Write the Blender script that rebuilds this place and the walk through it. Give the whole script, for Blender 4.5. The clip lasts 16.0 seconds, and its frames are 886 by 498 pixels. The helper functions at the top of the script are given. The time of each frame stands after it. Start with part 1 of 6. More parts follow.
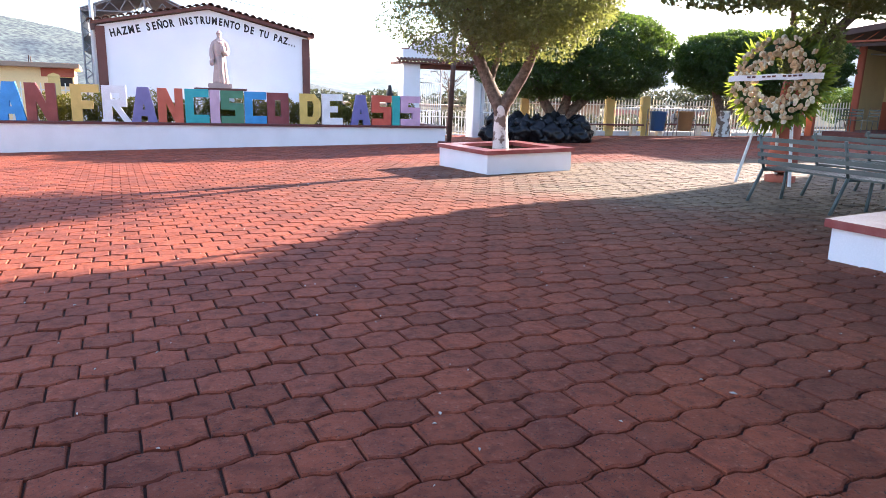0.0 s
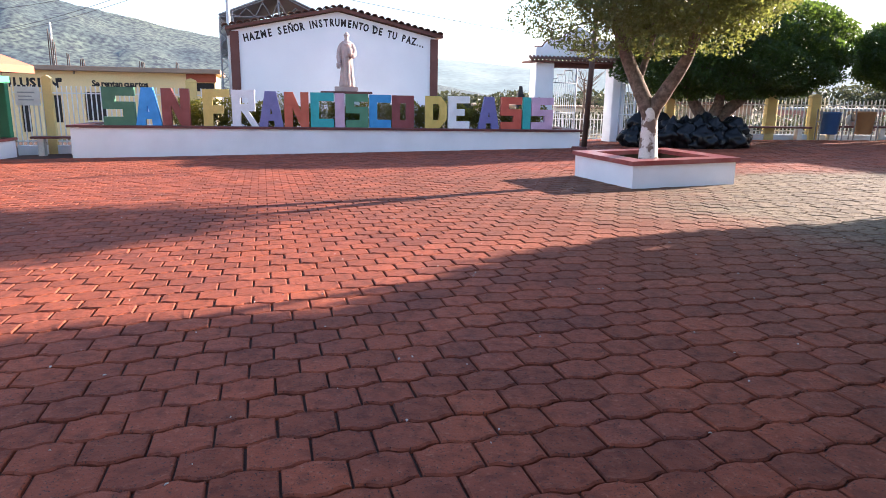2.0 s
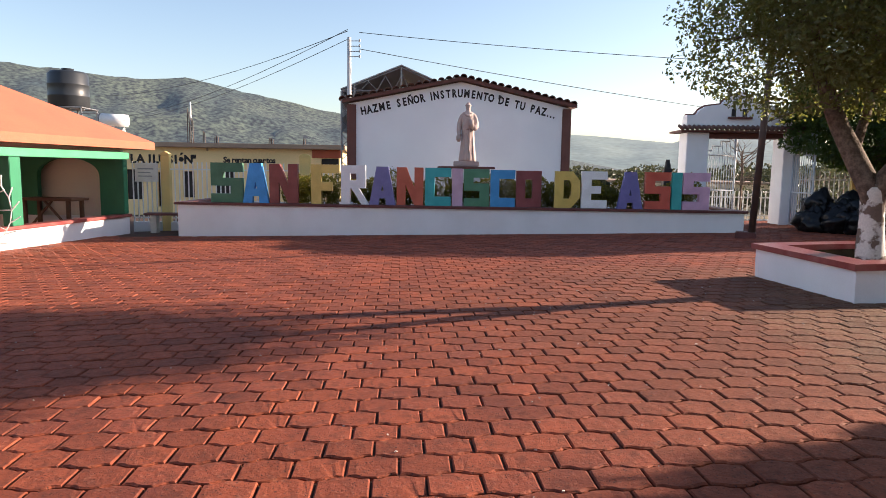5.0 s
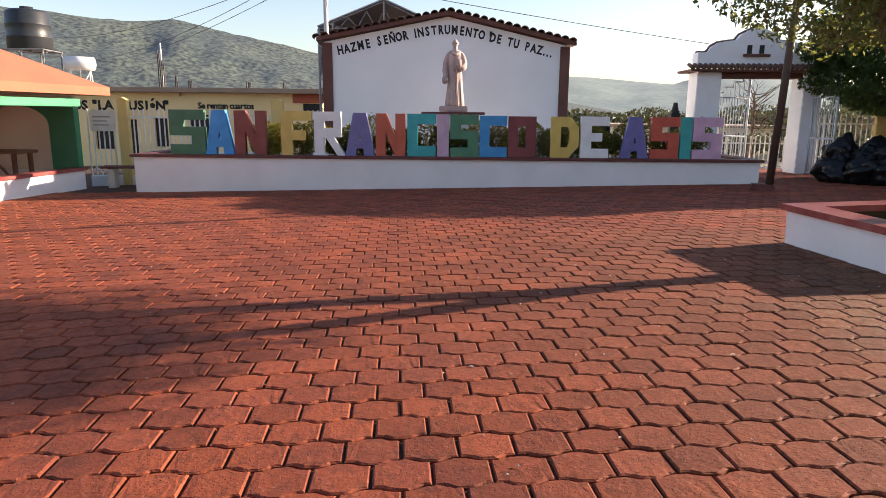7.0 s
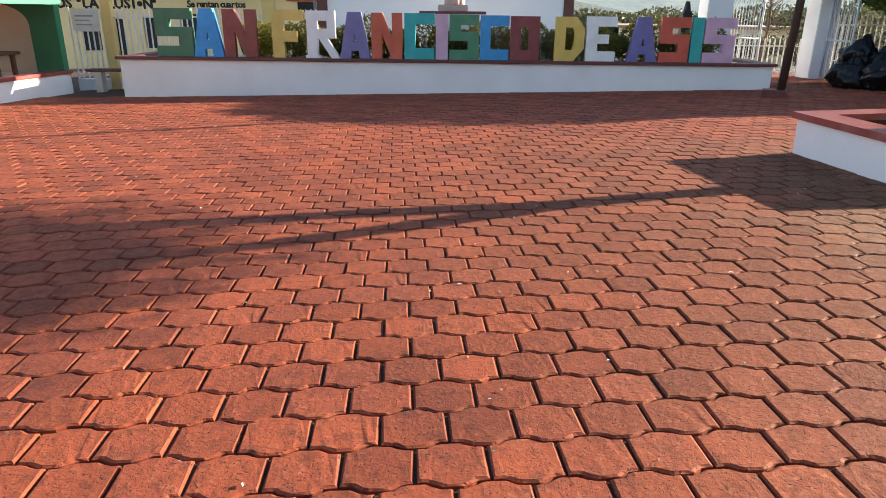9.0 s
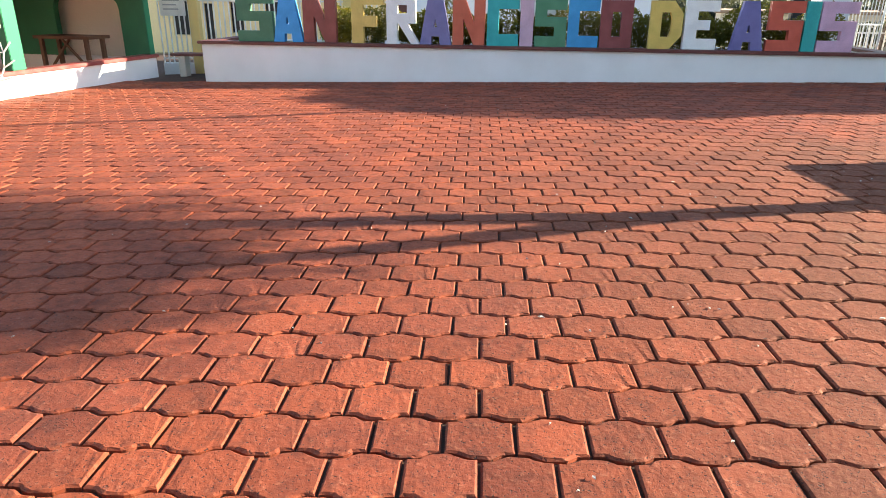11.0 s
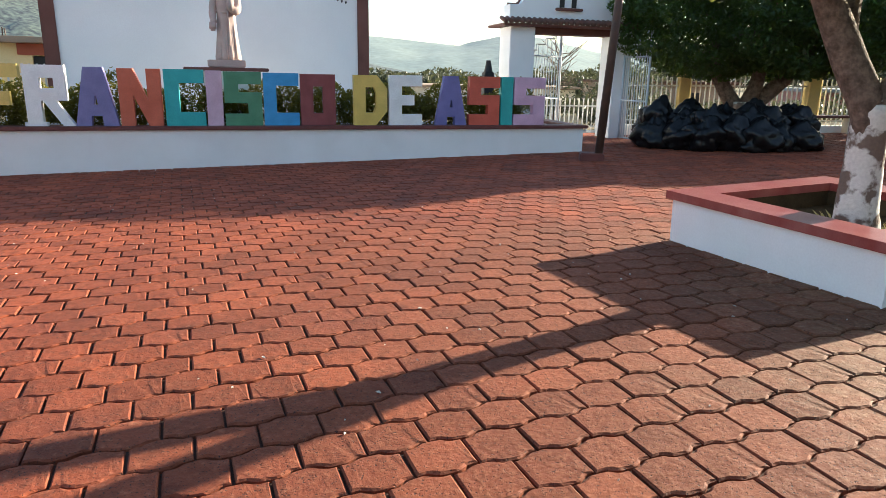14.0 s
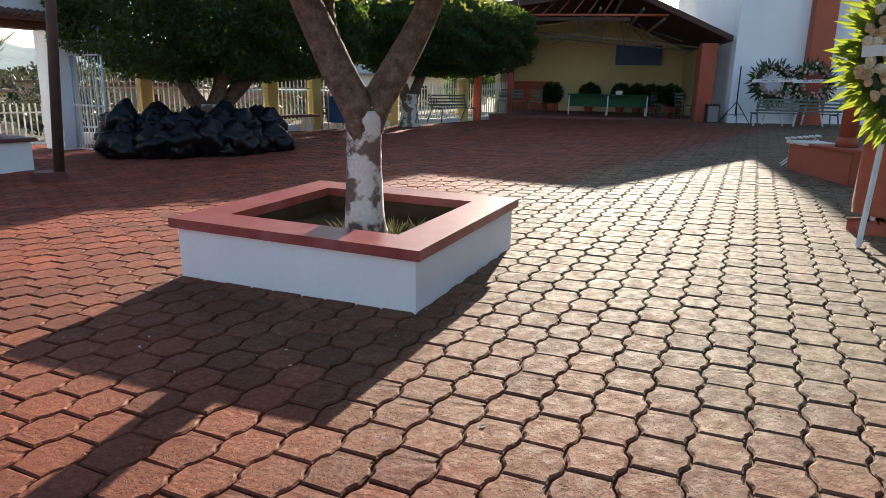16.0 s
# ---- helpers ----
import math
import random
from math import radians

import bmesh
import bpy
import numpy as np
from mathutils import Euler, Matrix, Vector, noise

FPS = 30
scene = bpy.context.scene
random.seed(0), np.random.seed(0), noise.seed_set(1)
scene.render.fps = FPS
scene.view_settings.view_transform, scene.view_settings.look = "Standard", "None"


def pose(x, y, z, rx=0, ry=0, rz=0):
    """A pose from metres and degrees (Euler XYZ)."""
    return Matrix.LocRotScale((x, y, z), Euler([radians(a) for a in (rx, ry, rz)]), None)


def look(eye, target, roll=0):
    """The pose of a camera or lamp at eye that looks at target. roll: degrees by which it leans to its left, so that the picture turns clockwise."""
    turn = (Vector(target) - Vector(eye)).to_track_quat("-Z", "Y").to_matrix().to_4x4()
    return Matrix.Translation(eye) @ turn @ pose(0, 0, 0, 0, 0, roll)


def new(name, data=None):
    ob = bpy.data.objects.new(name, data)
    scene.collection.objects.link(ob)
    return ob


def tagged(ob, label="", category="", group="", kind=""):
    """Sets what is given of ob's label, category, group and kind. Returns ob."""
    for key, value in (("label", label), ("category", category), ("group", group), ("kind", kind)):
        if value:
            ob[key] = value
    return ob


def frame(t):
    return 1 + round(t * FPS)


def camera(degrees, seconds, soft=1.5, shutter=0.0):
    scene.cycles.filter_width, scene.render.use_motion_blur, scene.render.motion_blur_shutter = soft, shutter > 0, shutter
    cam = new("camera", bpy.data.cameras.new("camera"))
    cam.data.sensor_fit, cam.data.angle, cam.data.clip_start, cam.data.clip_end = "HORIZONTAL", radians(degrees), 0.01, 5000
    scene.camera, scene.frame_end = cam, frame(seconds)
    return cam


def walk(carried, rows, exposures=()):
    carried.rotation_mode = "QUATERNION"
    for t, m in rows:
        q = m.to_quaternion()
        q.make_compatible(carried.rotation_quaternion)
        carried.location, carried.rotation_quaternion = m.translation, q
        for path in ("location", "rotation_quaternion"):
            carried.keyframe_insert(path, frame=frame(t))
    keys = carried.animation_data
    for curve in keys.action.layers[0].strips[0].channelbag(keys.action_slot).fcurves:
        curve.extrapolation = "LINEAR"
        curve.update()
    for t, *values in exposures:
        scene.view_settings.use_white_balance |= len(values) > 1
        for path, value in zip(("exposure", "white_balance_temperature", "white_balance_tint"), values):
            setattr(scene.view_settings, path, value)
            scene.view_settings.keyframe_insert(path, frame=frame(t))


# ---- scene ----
cam = camera(67.6, 16.0, soft=0.6)

# time, place, yaw, pitch, roll
PATH = [
    (0.0, 0.463, -0.581, 1.345, 1.76, -12.79, 1.63),
    (0.5, 0.449, -0.206, 1.365, 1.88, -12.94, 1.50),
    (0.6, 0.447, -0.161, 1.367, 3.68, -12.95, 1.44),
    (0.7, 0.445, -0.115, 1.368, 5.28, -12.95, 1.39),
    (0.8, 0.444, -0.070, 1.370, 7.08, -12.95, 1.34),
    (0.9, 0.442, -0.024, 1.372, 9.18, -12.96, 1.29),
    (1.0, 0.440, 0.021, 1.373, 10.83, -12.96, 1.23),
    (1.5, 0.321, 0.458, 1.381, 12.68, -12.98, 1.19),
    (2.0, 0.284, 0.834, 1.364, 12.84, -12.95, 1.03),
    (2.5, 0.243, 1.295, 1.384, 13.12, -12.81, 1.02),
    (3.0, 0.130, 1.725, 1.392, 13.40, -12.90, 1.00),
    (3.5, 0.045, 2.121, 1.399, 15.14, -11.24, 0.92),
    (4.0, -0.023, 2.553, 1.397, 17.12, -6.33, 0.95),
    (4.5, -0.254, 2.978, 1.361, 23.63, -6.98, 0.92),
    (4.7, -0.286, 3.121, 1.367, 24.13, -6.58, 0.88),
    (6.8, -0.624, 4.621, 1.425, 24.40, -11.63, 0.51),
    (7.0, -0.656, 4.764, 1.431, 23.90, -11.58, 0.47),
    (7.5, -0.609, 4.942, 1.434, 23.99, -10.96, 0.59),
    (8.0, -0.579, 4.963, 1.439, 24.05, -10.43, 0.57),
    (8.5, -0.598, 4.965, 1.426, 24.05, -9.84, 0.61),
    (8.6, -0.609, 4.968, 1.426, 24.05, -11.44, 0.60),
    (8.7, -0.621, 4.970, 1.426, 24.05, -13.64, 0.60),
    (8.8, -0.632, 4.973, 1.427, 24.05, -15.84, 0.59),
    (8.9, -0.643, 4.976, 1.427, 24.05, -17.94, 0.59),
    (9.0, -0.655, 4.979, 1.427, 24.05, -19.63, 0.59),
    (9.5, -0.665, 4.989, 1.444, 24.22, -21.09, 0.54),
    (10.0, -0.721, 4.998, 1.444, 26.20, -21.21, 0.52),
    (10.2, -0.755, 5.074, 1.438, 31.20, -20.91, 0.52),
    (12.3, -1.255, 6.167, 1.349, 24.90, -19.61, 0.54),
    (12.5, -1.295, 6.255, 1.342, 20.30, -18.71, 0.54),
    (13.0, -1.369, 6.574, 1.383, 17.40, -15.12, 0.82),
    (13.5, -1.397, 6.982, 1.411, 16.81, -14.95, 0.78),
    (14.0, -1.490, 7.272, 1.395, 6.34, -14.68, 1.06),
    (14.5, -1.558, 7.542, 1.409, -3.88, -14.47, 1.12),
    (15.0, -1.460, 7.855, 1.379, -15.01, -14.45, 1.06),
    (15.5, -1.400, 8.068, 1.417, -26.23, -14.14, 1.28),
    (16.0, -1.467, 8.255, 1.431, -37.46, -13.78, 1.26),
]

walk(cam, [(t, pose(x, y, z, 90 + pitch, 0, yaw) @ pose(0, 0, 0, 0, 0, roll)) for t, x, y, z, yaw, pitch, roll in PATH],
     exposures=[(0.0, 2.76, 6050, 20), (1.5, 2.47, 6050, 19), (2.5, 2.21, 6150, 18), (3.2, 2.17, 6100, 18), (4.2, 1.42, 6400, 17), (7.0, 1.48, 6950, 18), (8.6, 1.50, 6900, 17), (9.2, 2.13, 6600, 5), (10.0, 2.36, 6700, 4), (12.4, 2.20, 6500, 6), (13.0, 2.22, 6400, 6), (14.2, 1.80, 6500, 4), (15.0, 1.52, 6400, 6), (16.0, 1.45, 6200, 8)])

# ---- light ----
SUN_AZ, SUN_EL = 38.0, 18.0      # degrees: direction towards the sun from +x, and its height
world = bpy.data.worlds.new("sky")
scene.world = world
world.use_nodes = True
wn = world.node_tree
sky = wn.nodes.new("ShaderNodeTexSky")
sky.sky_type, sky.sun_disc = "NISHITA", False
sky.sun_elevation, sky.sun_rotation = radians(SUN_EL), radians(90 - SUN_AZ)
sky.air_density, sky.dust_density, sky.ozone_density = 1.0, 1.0, 1.4
wn.nodes["Background"].inputs["Strength"].default_value = 0.092
wn.links.new(sky.outputs["Color"], wn.nodes["Background"].inputs["Color"])
sun = new("sun", bpy.data.lights.new("sun", "SUN"))
sun.data.energy, sun.data.angle, sun.data.color = 5.0, radians(0.6), (1.0, 0.87, 0.7)
to_sun = Vector((math.cos(radians(SUN_AZ)) * math.cos(radians(SUN_EL)), math.sin(radians(SUN_AZ)) * math.cos(radians(SUN_EL)), math.sin(radians(SUN_EL))))
sun.matrix_world = look(to_sun * 60, (0, 0, 0))

# ---- materials ----


def mat(name, base, rough=0.8, second=None, scale=3.0, amount=0.35, grain=120.0, bump=0.15, metal=0.0, random_tone=0.0, spec=0.4, island=0.0, vary=0.22):
    """A surface with stains at one scale and grain at another."""
    m = bpy.data.materials.new(name)
    m.use_nodes = True
    nt, b = m.node_tree, m.node_tree.nodes["Principled BSDF"]
    b.inputs["Roughness"].default_value, b.inputs["Metallic"].default_value = rough, metal
    b.inputs["Specular IOR Level"].default_value = spec
    second = second or tuple(c * 0.6 for c in base)
    tc = nt.nodes.new("ShaderNodeNewGeometry")
    big = nt.nodes.new("ShaderNodeTexNoise")
    big.inputs["Scale"].default_value, big.inputs["Detail"].default_value = scale, 6.0
    nt.links.new(tc.outputs["Position"], big.inputs["Vector"])
    ramp = nt.nodes.new("ShaderNodeMapRange")
    ramp.inputs["From Min"].default_value, ramp.inputs["From Max"].default_value = 0.35, 0.75
    ramp.inputs["To Max"].default_value = amount
    nt.links.new(big.outputs["Fac"], ramp.inputs["Value"])
    mix = nt.nodes.new("ShaderNodeMix")
    mix.data_type = "RGBA"
    mix.inputs[6].default_value, mix.inputs[7].default_value = (*base, 1), (*second, 1)
    nt.links.new(ramp.outputs["Result"], mix.inputs["Factor"])
    out = mix.outputs[2]
    fine = nt.nodes.new("ShaderNodeTexNoise")
    fine.inputs["Scale"].default_value, fine.inputs["Detail"].default_value = grain, 3.0
    nt.links.new(tc.outputs["Position"], fine.inputs["Vector"])
    hsv = nt.nodes.new("ShaderNodeHueSaturation")
    val = nt.nodes.new("ShaderNodeMapRange")
    val.inputs["To Min"].default_value, val.inputs["To Max"].default_value = 1 - vary, 1 + vary
    nt.links.new(fine.outputs["Fac"], val.inputs["Value"])
    value = val.outputs["Result"]
    if random_tone or island:
        info = nt.nodes.new("ShaderNodeNewGeometry" if island else "ShaderNodeObjectInfo")
        rr = nt.nodes.new("ShaderNodeMapRange")
        k = random_tone or island
        rr.inputs["To Min"].default_value, rr.inputs["To Max"].default_value = 1 - k, 1 + k
        nt.links.new(info.outputs["Random Per Island" if island else "Random"], rr.inputs["Value"])
        mul = nt.nodes.new("ShaderNodeMath")
        mul.operation = "MULTIPLY"
        nt.links.new(value, mul.inputs[0])
        nt.links.new(rr.outputs["Result"], mul.inputs[1])
        value = mul.outputs["Value"]
    nt.links.new(value, hsv.inputs["Value"])
    nt.links.new(out, hsv.inputs["Color"])
    nt.links.new(hsv.outputs["Color"], b.inputs["Base Color"])
    if bump:
        bp = nt.nodes.new("ShaderNodeBump")
        bp.inputs["Strength"].default_value, bp.inputs["Distance"].default_value = bump, 0.01
        nt.links.new(fine.outputs["Fac"], bp.inputs["Height"])
        nt.links.new(bp.outputs["Normal"], b.inputs["Normal"])
    return m


def leaf_mat(name, base, back):
    """Leaves: glossy on top, with light coming through."""
    m = mat(name, base, 0.45, tuple(c * 0.55 for c in base), 1.2, 0.7, 30.0, 0.0, island=0.45, spec=0.35)
    nt = m.node_tree
    tr = nt.nodes.new("ShaderNodeBsdfTranslucent")
    tr.inputs["Color"].default_value = (*back, 1)
    mix = nt.nodes.new("ShaderNodeMixShader")
    mix.inputs["Fac"].default_value = 0.42
    nt.links.new(nt.nodes["Principled BSDF"].outputs["BSDF"], mix.inputs[1])
    nt.links.new(tr.outputs["BSDF"], mix.inputs[2])
    nt.links.new(mix.outputs["Shader"], nt.nodes["Material Output"].inputs["Surface"])
    return m


def node(nt, kind, **values):
    """A node with some of its sockets set."""
    n = nt.nodes.new(kind)
    for k, v in values.items():
        n.inputs[k.replace("_", " ")].default_value = v
    return n


def combine(nt, op, a, b):
    n = nt.nodes.new("ShaderNodeMath")
    n.operation = op
    for k, q in enumerate((a, b)):
        if isinstance(q, (int, float)):
            n.inputs[k].default_value = q
        else:
            nt.links.new(q, n.inputs[k])
    return n.outputs["Value"]


def spread(nt, value, a, b, c=0.0, d=1.0):
    n = nt.nodes.new("ShaderNodeMapRange")
    for k, v in (("From Min", a), ("From Max", b), ("To Min", c), ("To Max", d)):
        n.inputs[k].default_value = v
    nt.links.new(value, n.inputs["Value"])
    return n.outputs["Result"]


def speckle(nt, scale, detail=5.0):
    geo = nt.nodes.new("ShaderNodeNewGeometry")
    n = node(nt, "ShaderNodeTexNoise", Scale=scale, Detail=detail)
    nt.links.new(geo.outputs["Position"], n.inputs["Vector"])
    return n.outputs["Fac"]


def blend(nt, fac, a, b):
    n = nt.nodes.new("ShaderNodeMix")
    n.data_type = "RGBA"
    nt.links.new(fac, n.inputs["Factor"])
    for k, q in ((6, a), (7, b)):
        if isinstance(q, tuple):
            n.inputs[k].default_value = (*q, 1)
        else:
            nt.links.new(q, n.inputs[k])
    return n.outputs[2]


def wear_mask(nt, low=0.3, high=3.1, most=0.9):
    """The paint is gone on the way to the hall, and still holds near the street."""
    geo = nt.nodes.new("ShaderNodeNewGeometry")
    sep = nt.nodes.new("ShaderNodeSeparateXYZ")
    nt.links.new(geo.outputs["Position"], sep.inputs["Vector"])
    y = combine(nt, "ADD", spread(nt, sep.outputs["Y"], 4.5, 9.5, -7.6, -1.7), spread(nt, sep.outputs["Y"], 13.5, 18.0, 0.0, -17.0))
    v = combine(nt, "ADD", sep.outputs["X"], y)
    v = combine(nt, "ADD", v, combine(nt, "MULTIPLY", speckle(nt, 0.9, 7.0), 3.0))
    v = combine(nt, "ADD", v, combine(nt, "MULTIPLY", speckle(nt, 11.0), 2.0))
    return spread(nt, v, low, high, 0.0, most)


def paver_mat(name, random_kind):
    """Red-stained concrete, worn to bare grey where people walk, pitted and dusty."""
    m = mat(name, (0.280, 0.063, 0.026), 0.75, (0.140, 0.034, 0.021), 1.6, 0.8, 260.0, 0.0, spec=0.26, vary=0.3,
            random_tone=0.2 if random_kind == "object" else 0.0, island=0.2 if random_kind == "island" else 0.0)
    nt, b = m.node_tree, m.node_tree.nodes["Principled BSDF"]
    hsv = [n for n in nt.nodes if n.type == "HUE_SAT"][0]
    col = hsv.inputs["Color"].links[0].from_socket
    mid = speckle(nt, 38.0, 6.0)
    coarse = speckle(nt, 14.0, 5.0)
    # dark grime and pale dust on the red, then the bare concrete, then pits
    col = blend(nt, spread(nt, coarse, 0.49, 0.68, 0.0, 0.45), col, (0.066, 0.024, 0.019))
    col = blend(nt, spread(nt, mid, 0.58, 0.72, 0.0, 0.45), col, (0.37, 0.145, 0.085))
    col = blend(nt, wear_mask(nt, -4.0, 0.2, 0.75), col, blend(nt, spread(nt, mid, 0.45, 0.65), (0.145, 0.044, 0.020), (0.205, 0.076, 0.038)))
    bare = blend(nt, spread(nt, coarse, 0.42, 0.66), (0.172, 0.126, 0.074), (0.094, 0.068, 0.040))
    bare = blend(nt, spread(nt, mid, 0.57, 0.70, 0.0, 0.65), bare, (0.31, 0.265, 0.18))
    col = blend(nt, wear_mask(nt), col, bare)
    pit = spread(nt, speckle(nt, 95.0, 3.0), 0.30, 0.41, 0.0, 1.0)
    col = blend(nt, pit, (0.045, 0.024, 0.02), col)
    nt.links.new(col, hsv.inputs["Color"])
    height = combine(nt, "ADD", combine(nt, "MULTIPLY", pit, 0.35), combine(nt, "ADD", mid, combine(nt, "MULTIPLY", speckle(nt, 260.0, 3.0), 0.25)))
    bp = node(nt, "ShaderNodeBump", Strength=0.8, Distance=0.006)
    nt.links.new(height, bp.inputs["Height"])
    nt.links.new(bp.outputs["Normal"], b.inputs["Normal"])
    nt.links.new(spread(nt, coarse, 0.3, 0.7, 0.70, 0.90), b.inputs["Roughness"])
    return m


M_PAVER = paver_mat("paver_concrete", "object")
M_PAVER_FAR = paver_mat("paver_concrete_far", "island")
M_BED = mat("joint_dirt", (0.075, 0.036, 0.025), 0.95, (0.035, 0.019, 0.015), 3.0, 0.6, 90.0, 0.4)
nb = M_BED.node_tree
hb = [n for n in nb.nodes if n.type == "HUE_SAT"][0]
nb.links.new(blend(nb, wear_mask(nb), hb.inputs["Color"].links[0].from_socket, (0.29, 0.235, 0.145)), hb.inputs["Color"])
M_EARTH = mat("dry_earth", (0.20, 0.15, 0.09), 0.95, (0.12, 0.11, 0.05), 0.3, 0.8, 8.0, 0.3)
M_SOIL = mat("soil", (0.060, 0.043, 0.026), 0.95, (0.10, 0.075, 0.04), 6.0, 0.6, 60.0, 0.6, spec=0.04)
M_WHITE = mat("white_wall_paint", (0.84, 0.84, 0.85), 0.7, (0.66, 0.65, 0.64), 1.6, 0.4, 70.0, 0.1, vary=0.07)
M_GABLE = mat("pale_wall_paint", (0.85, 0.86, 0.88), 0.75, (0.68, 0.70, 0.73), 0.9, 0.4, 50.0, 0.1, vary=0.07)
M_CAP = mat("red_cap_paint", (0.24, 0.045, 0.042), 0.28, (0.40, 0.17, 0.15), 5.0, 0.6, 120.0, 0.12)
M_CAPDARK = mat("dark_red_cap_paint", (0.12, 0.035, 0.032), 0.55, (0.2, 0.07, 0.06), 5.0, 0.6, 120.0, 0.15)
M_BROWN = mat("brown_paint", (0.13, 0.05, 0.04), 0.7, (0.2, 0.09, 0.07), 2.5, 0.5, 90.0, 0.15)
M_TILE = mat("clay_tile", (0.15, 0.065, 0.045), 0.8, (0.06, 0.035, 0.03), 5.0, 0.7, 60.0, 0.3)
M_BLACK = mat("black_paint", (0.025, 0.022, 0.022), 0.7, bump=0.0)
M_YELLOW = mat("yellow_wall_paint", (0.90, 0.70, 0.37), 0.8, (0.80, 0.61, 0.30), 0.8, 0.5, 50.0, 0.15)
M_PILLAR = mat("yellow_pillar_paint", (0.72, 0.54, 0.20), 0.8, (0.52, 0.4, 0.2), 2.5, 0.6, 60.0, 0.2)
M_SLAB = mat("weathered_slab", (0.38, 0.27, 0.19), 0.9, (0.24, 0.17, 0.13), 1.2, 0.6, 40.0, 0.3)
M_DARKIN = mat("dark_opening", (0.02, 0.018, 0.017), 0.5, bump=0.0)
M_BARS = mat("white_bar_paint", (0.78, 0.77, 0.74), 0.5, (0.5, 0.45, 0.38), 4.0, 0.5, 80.0, 0.1)
M_GATE = mat("pale_blue_gate_paint", (0.55, 0.60, 0.66), 0.45, (0.45, 0.47, 0.5), 4.0, 0.5, 80.0, 0.1)
M_ROOF = mat("terracotta_paint", (0.44, 0.13, 0.07), 0.8, (0.33, 0.10, 0.06), 1.3, 0.6, 30.0, 0.3)
M_GREEN = mat("green_paint", (0.02, 0.19, 0.09), 0.5, (0.015, 0.13, 0.07), 2.5, 0.6, 60.0, 0.12)
# Lighter copy of the green paint: the lit look is in the colour.
M_GREENLIT = mat("lit_green_paint", (0.07, 0.36, 0.18), 0.5, (0.04, 0.25, 0.12), 2.5, 0.6, 60.0, 0.12)
M_CREAM = mat("cream_wall", (0.76, 0.70, 0.60), 0.8, (0.62, 0.56, 0.47), 1.2, 0.5, 50.0, 0.1)
M_WOOD = mat("brown_wood", (0.14, 0.07, 0.04), 0.6, (0.08, 0.04, 0.025), 5.0, 0.7, 60.0, 0.2)
M_STEEL = mat("grey_steel", (0.25, 0.25, 0.26), 0.5, (0.16, 0.14, 0.13), 4.0, 0.5, 60.0, 0.1, metal=0.4)
M_SHEET = mat("grey_roof_sheet", (0.36, 0.37, 0.38), 0.6, (0.25, 0.25, 0.26), 1.2, 0.5, 30.0, 0.1)
M_POLEGREY = mat("concrete_pole", (0.55, 0.54, 0.52), 0.8, bump=0.2)
M_RUST = mat("rusty_brown_pole", (0.065, 0.042, 0.036), 0.65, (0.12, 0.07, 0.05), 6.0, 0.6, 80.0, 0.2)
M_TANK = mat("black_plastic_tank", (0.022, 0.026, 0.032), 0.42, (0.05, 0.05, 0.05), 1.5, 0.5, 30.0, 0.05)
M_ENAMEL = mat("white_enamel", (0.75, 0.75, 0.76), 0.35, bump=0.0)
M_STONE = mat("pink_grey_cantera", (0.47, 0.36, 0.33), 0.85, (0.33, 0.25, 0.23), 6.0, 0.6, 90.0, 0.3)
M_BAG = mat("black_plastic_bag", (0.006, 0.006, 0.007), 0.33, (0.010, 0.010, 0.012), 9.0, 0.6, 22.0, 0.5, spec=0.3)
M_PINKPETAL = mat("dusty_pink_petal", (0.42, 0.27, 0.24), 0.8, (0.3, 0.2, 0.15), 30.0, 0.5, 60.0, 0.2, random_tone=0.3)
M_BARK = mat("grey_bark", (0.20, 0.145, 0.112), 0.95, (0.055, 0.038, 0.03), 13.0, 1.0, 42.0, 1.0, spec=0.2, vary=0.6)
M_LIMEWASH = mat("peeling_limewash", (0.66, 0.64, 0.60), 0.9, (0.17, 0.125, 0.10), 5.5, 1.0, 40.0, 0.8)
for n in M_LIMEWASH.node_tree.nodes:
    if n.type == "MAP_RANGE" and abs(n.inputs["From Max"].default_value - 0.75) < 1e-4:
        n.inputs["From Min"].default_value, n.inputs["From Max"].default_value = 0.50, 0.56
M_REDTRUNK = mat("terracotta_painted_trunk", (0.36, 0.10, 0.06), 0.8, (0.26, 0.08, 0.05), 4.0, 0.6, 45.0, 0.5)
M_LEAF = leaf_mat("ficus_leaf", (0.092, 0.115, 0.055), (0.27, 0.29, 0.06))
M_SCRUB = leaf_mat("dull_scrub_leaf", (0.045, 0.052, 0.03), (0.07, 0.075, 0.035))
M_LEAFDARK = leaf_mat("dense_ficus_leaf", (0.025, 0.054, 0.019), (0.14, 0.22, 0.028))
M_HEDGE = leaf_mat("shrub_leaf", (0.072, 0.088, 0.018), (0.36, 0.30, 0.03))
M_LILY = leaf_mat("pointed_leaf", (0.075, 0.135, 0.025), (0.36, 0.42, 0.04))
M_HILL = mat("hazed_scrub_hillside", (0.058, 0.070, 0.044), 1.0, (0.015, 0.028, 0.030), 0.010, 1.0, 0.20, 0.0, vary=0.95)
M_FARHILL = mat("hazed_distant_hillside", (0.150, 0.190, 0.165), 1.0, (0.085, 0.125, 0.125), 0.006, 1.0, 0.05, 0.0, vary=0.5)
# A bluish glow in both hill materials stands in for distance haze.
for m_far, haze_glow, k in ((M_HILL, (0.34, 0.45, 0.66), 0.052), (M_FARHILL, (0.50, 0.60, 0.70), 0.07)):
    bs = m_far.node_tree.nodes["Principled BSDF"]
    bs.inputs["Emission Color"].default_value, bs.inputs["Emission Strength"].default_value = (*haze_glow, 1), k
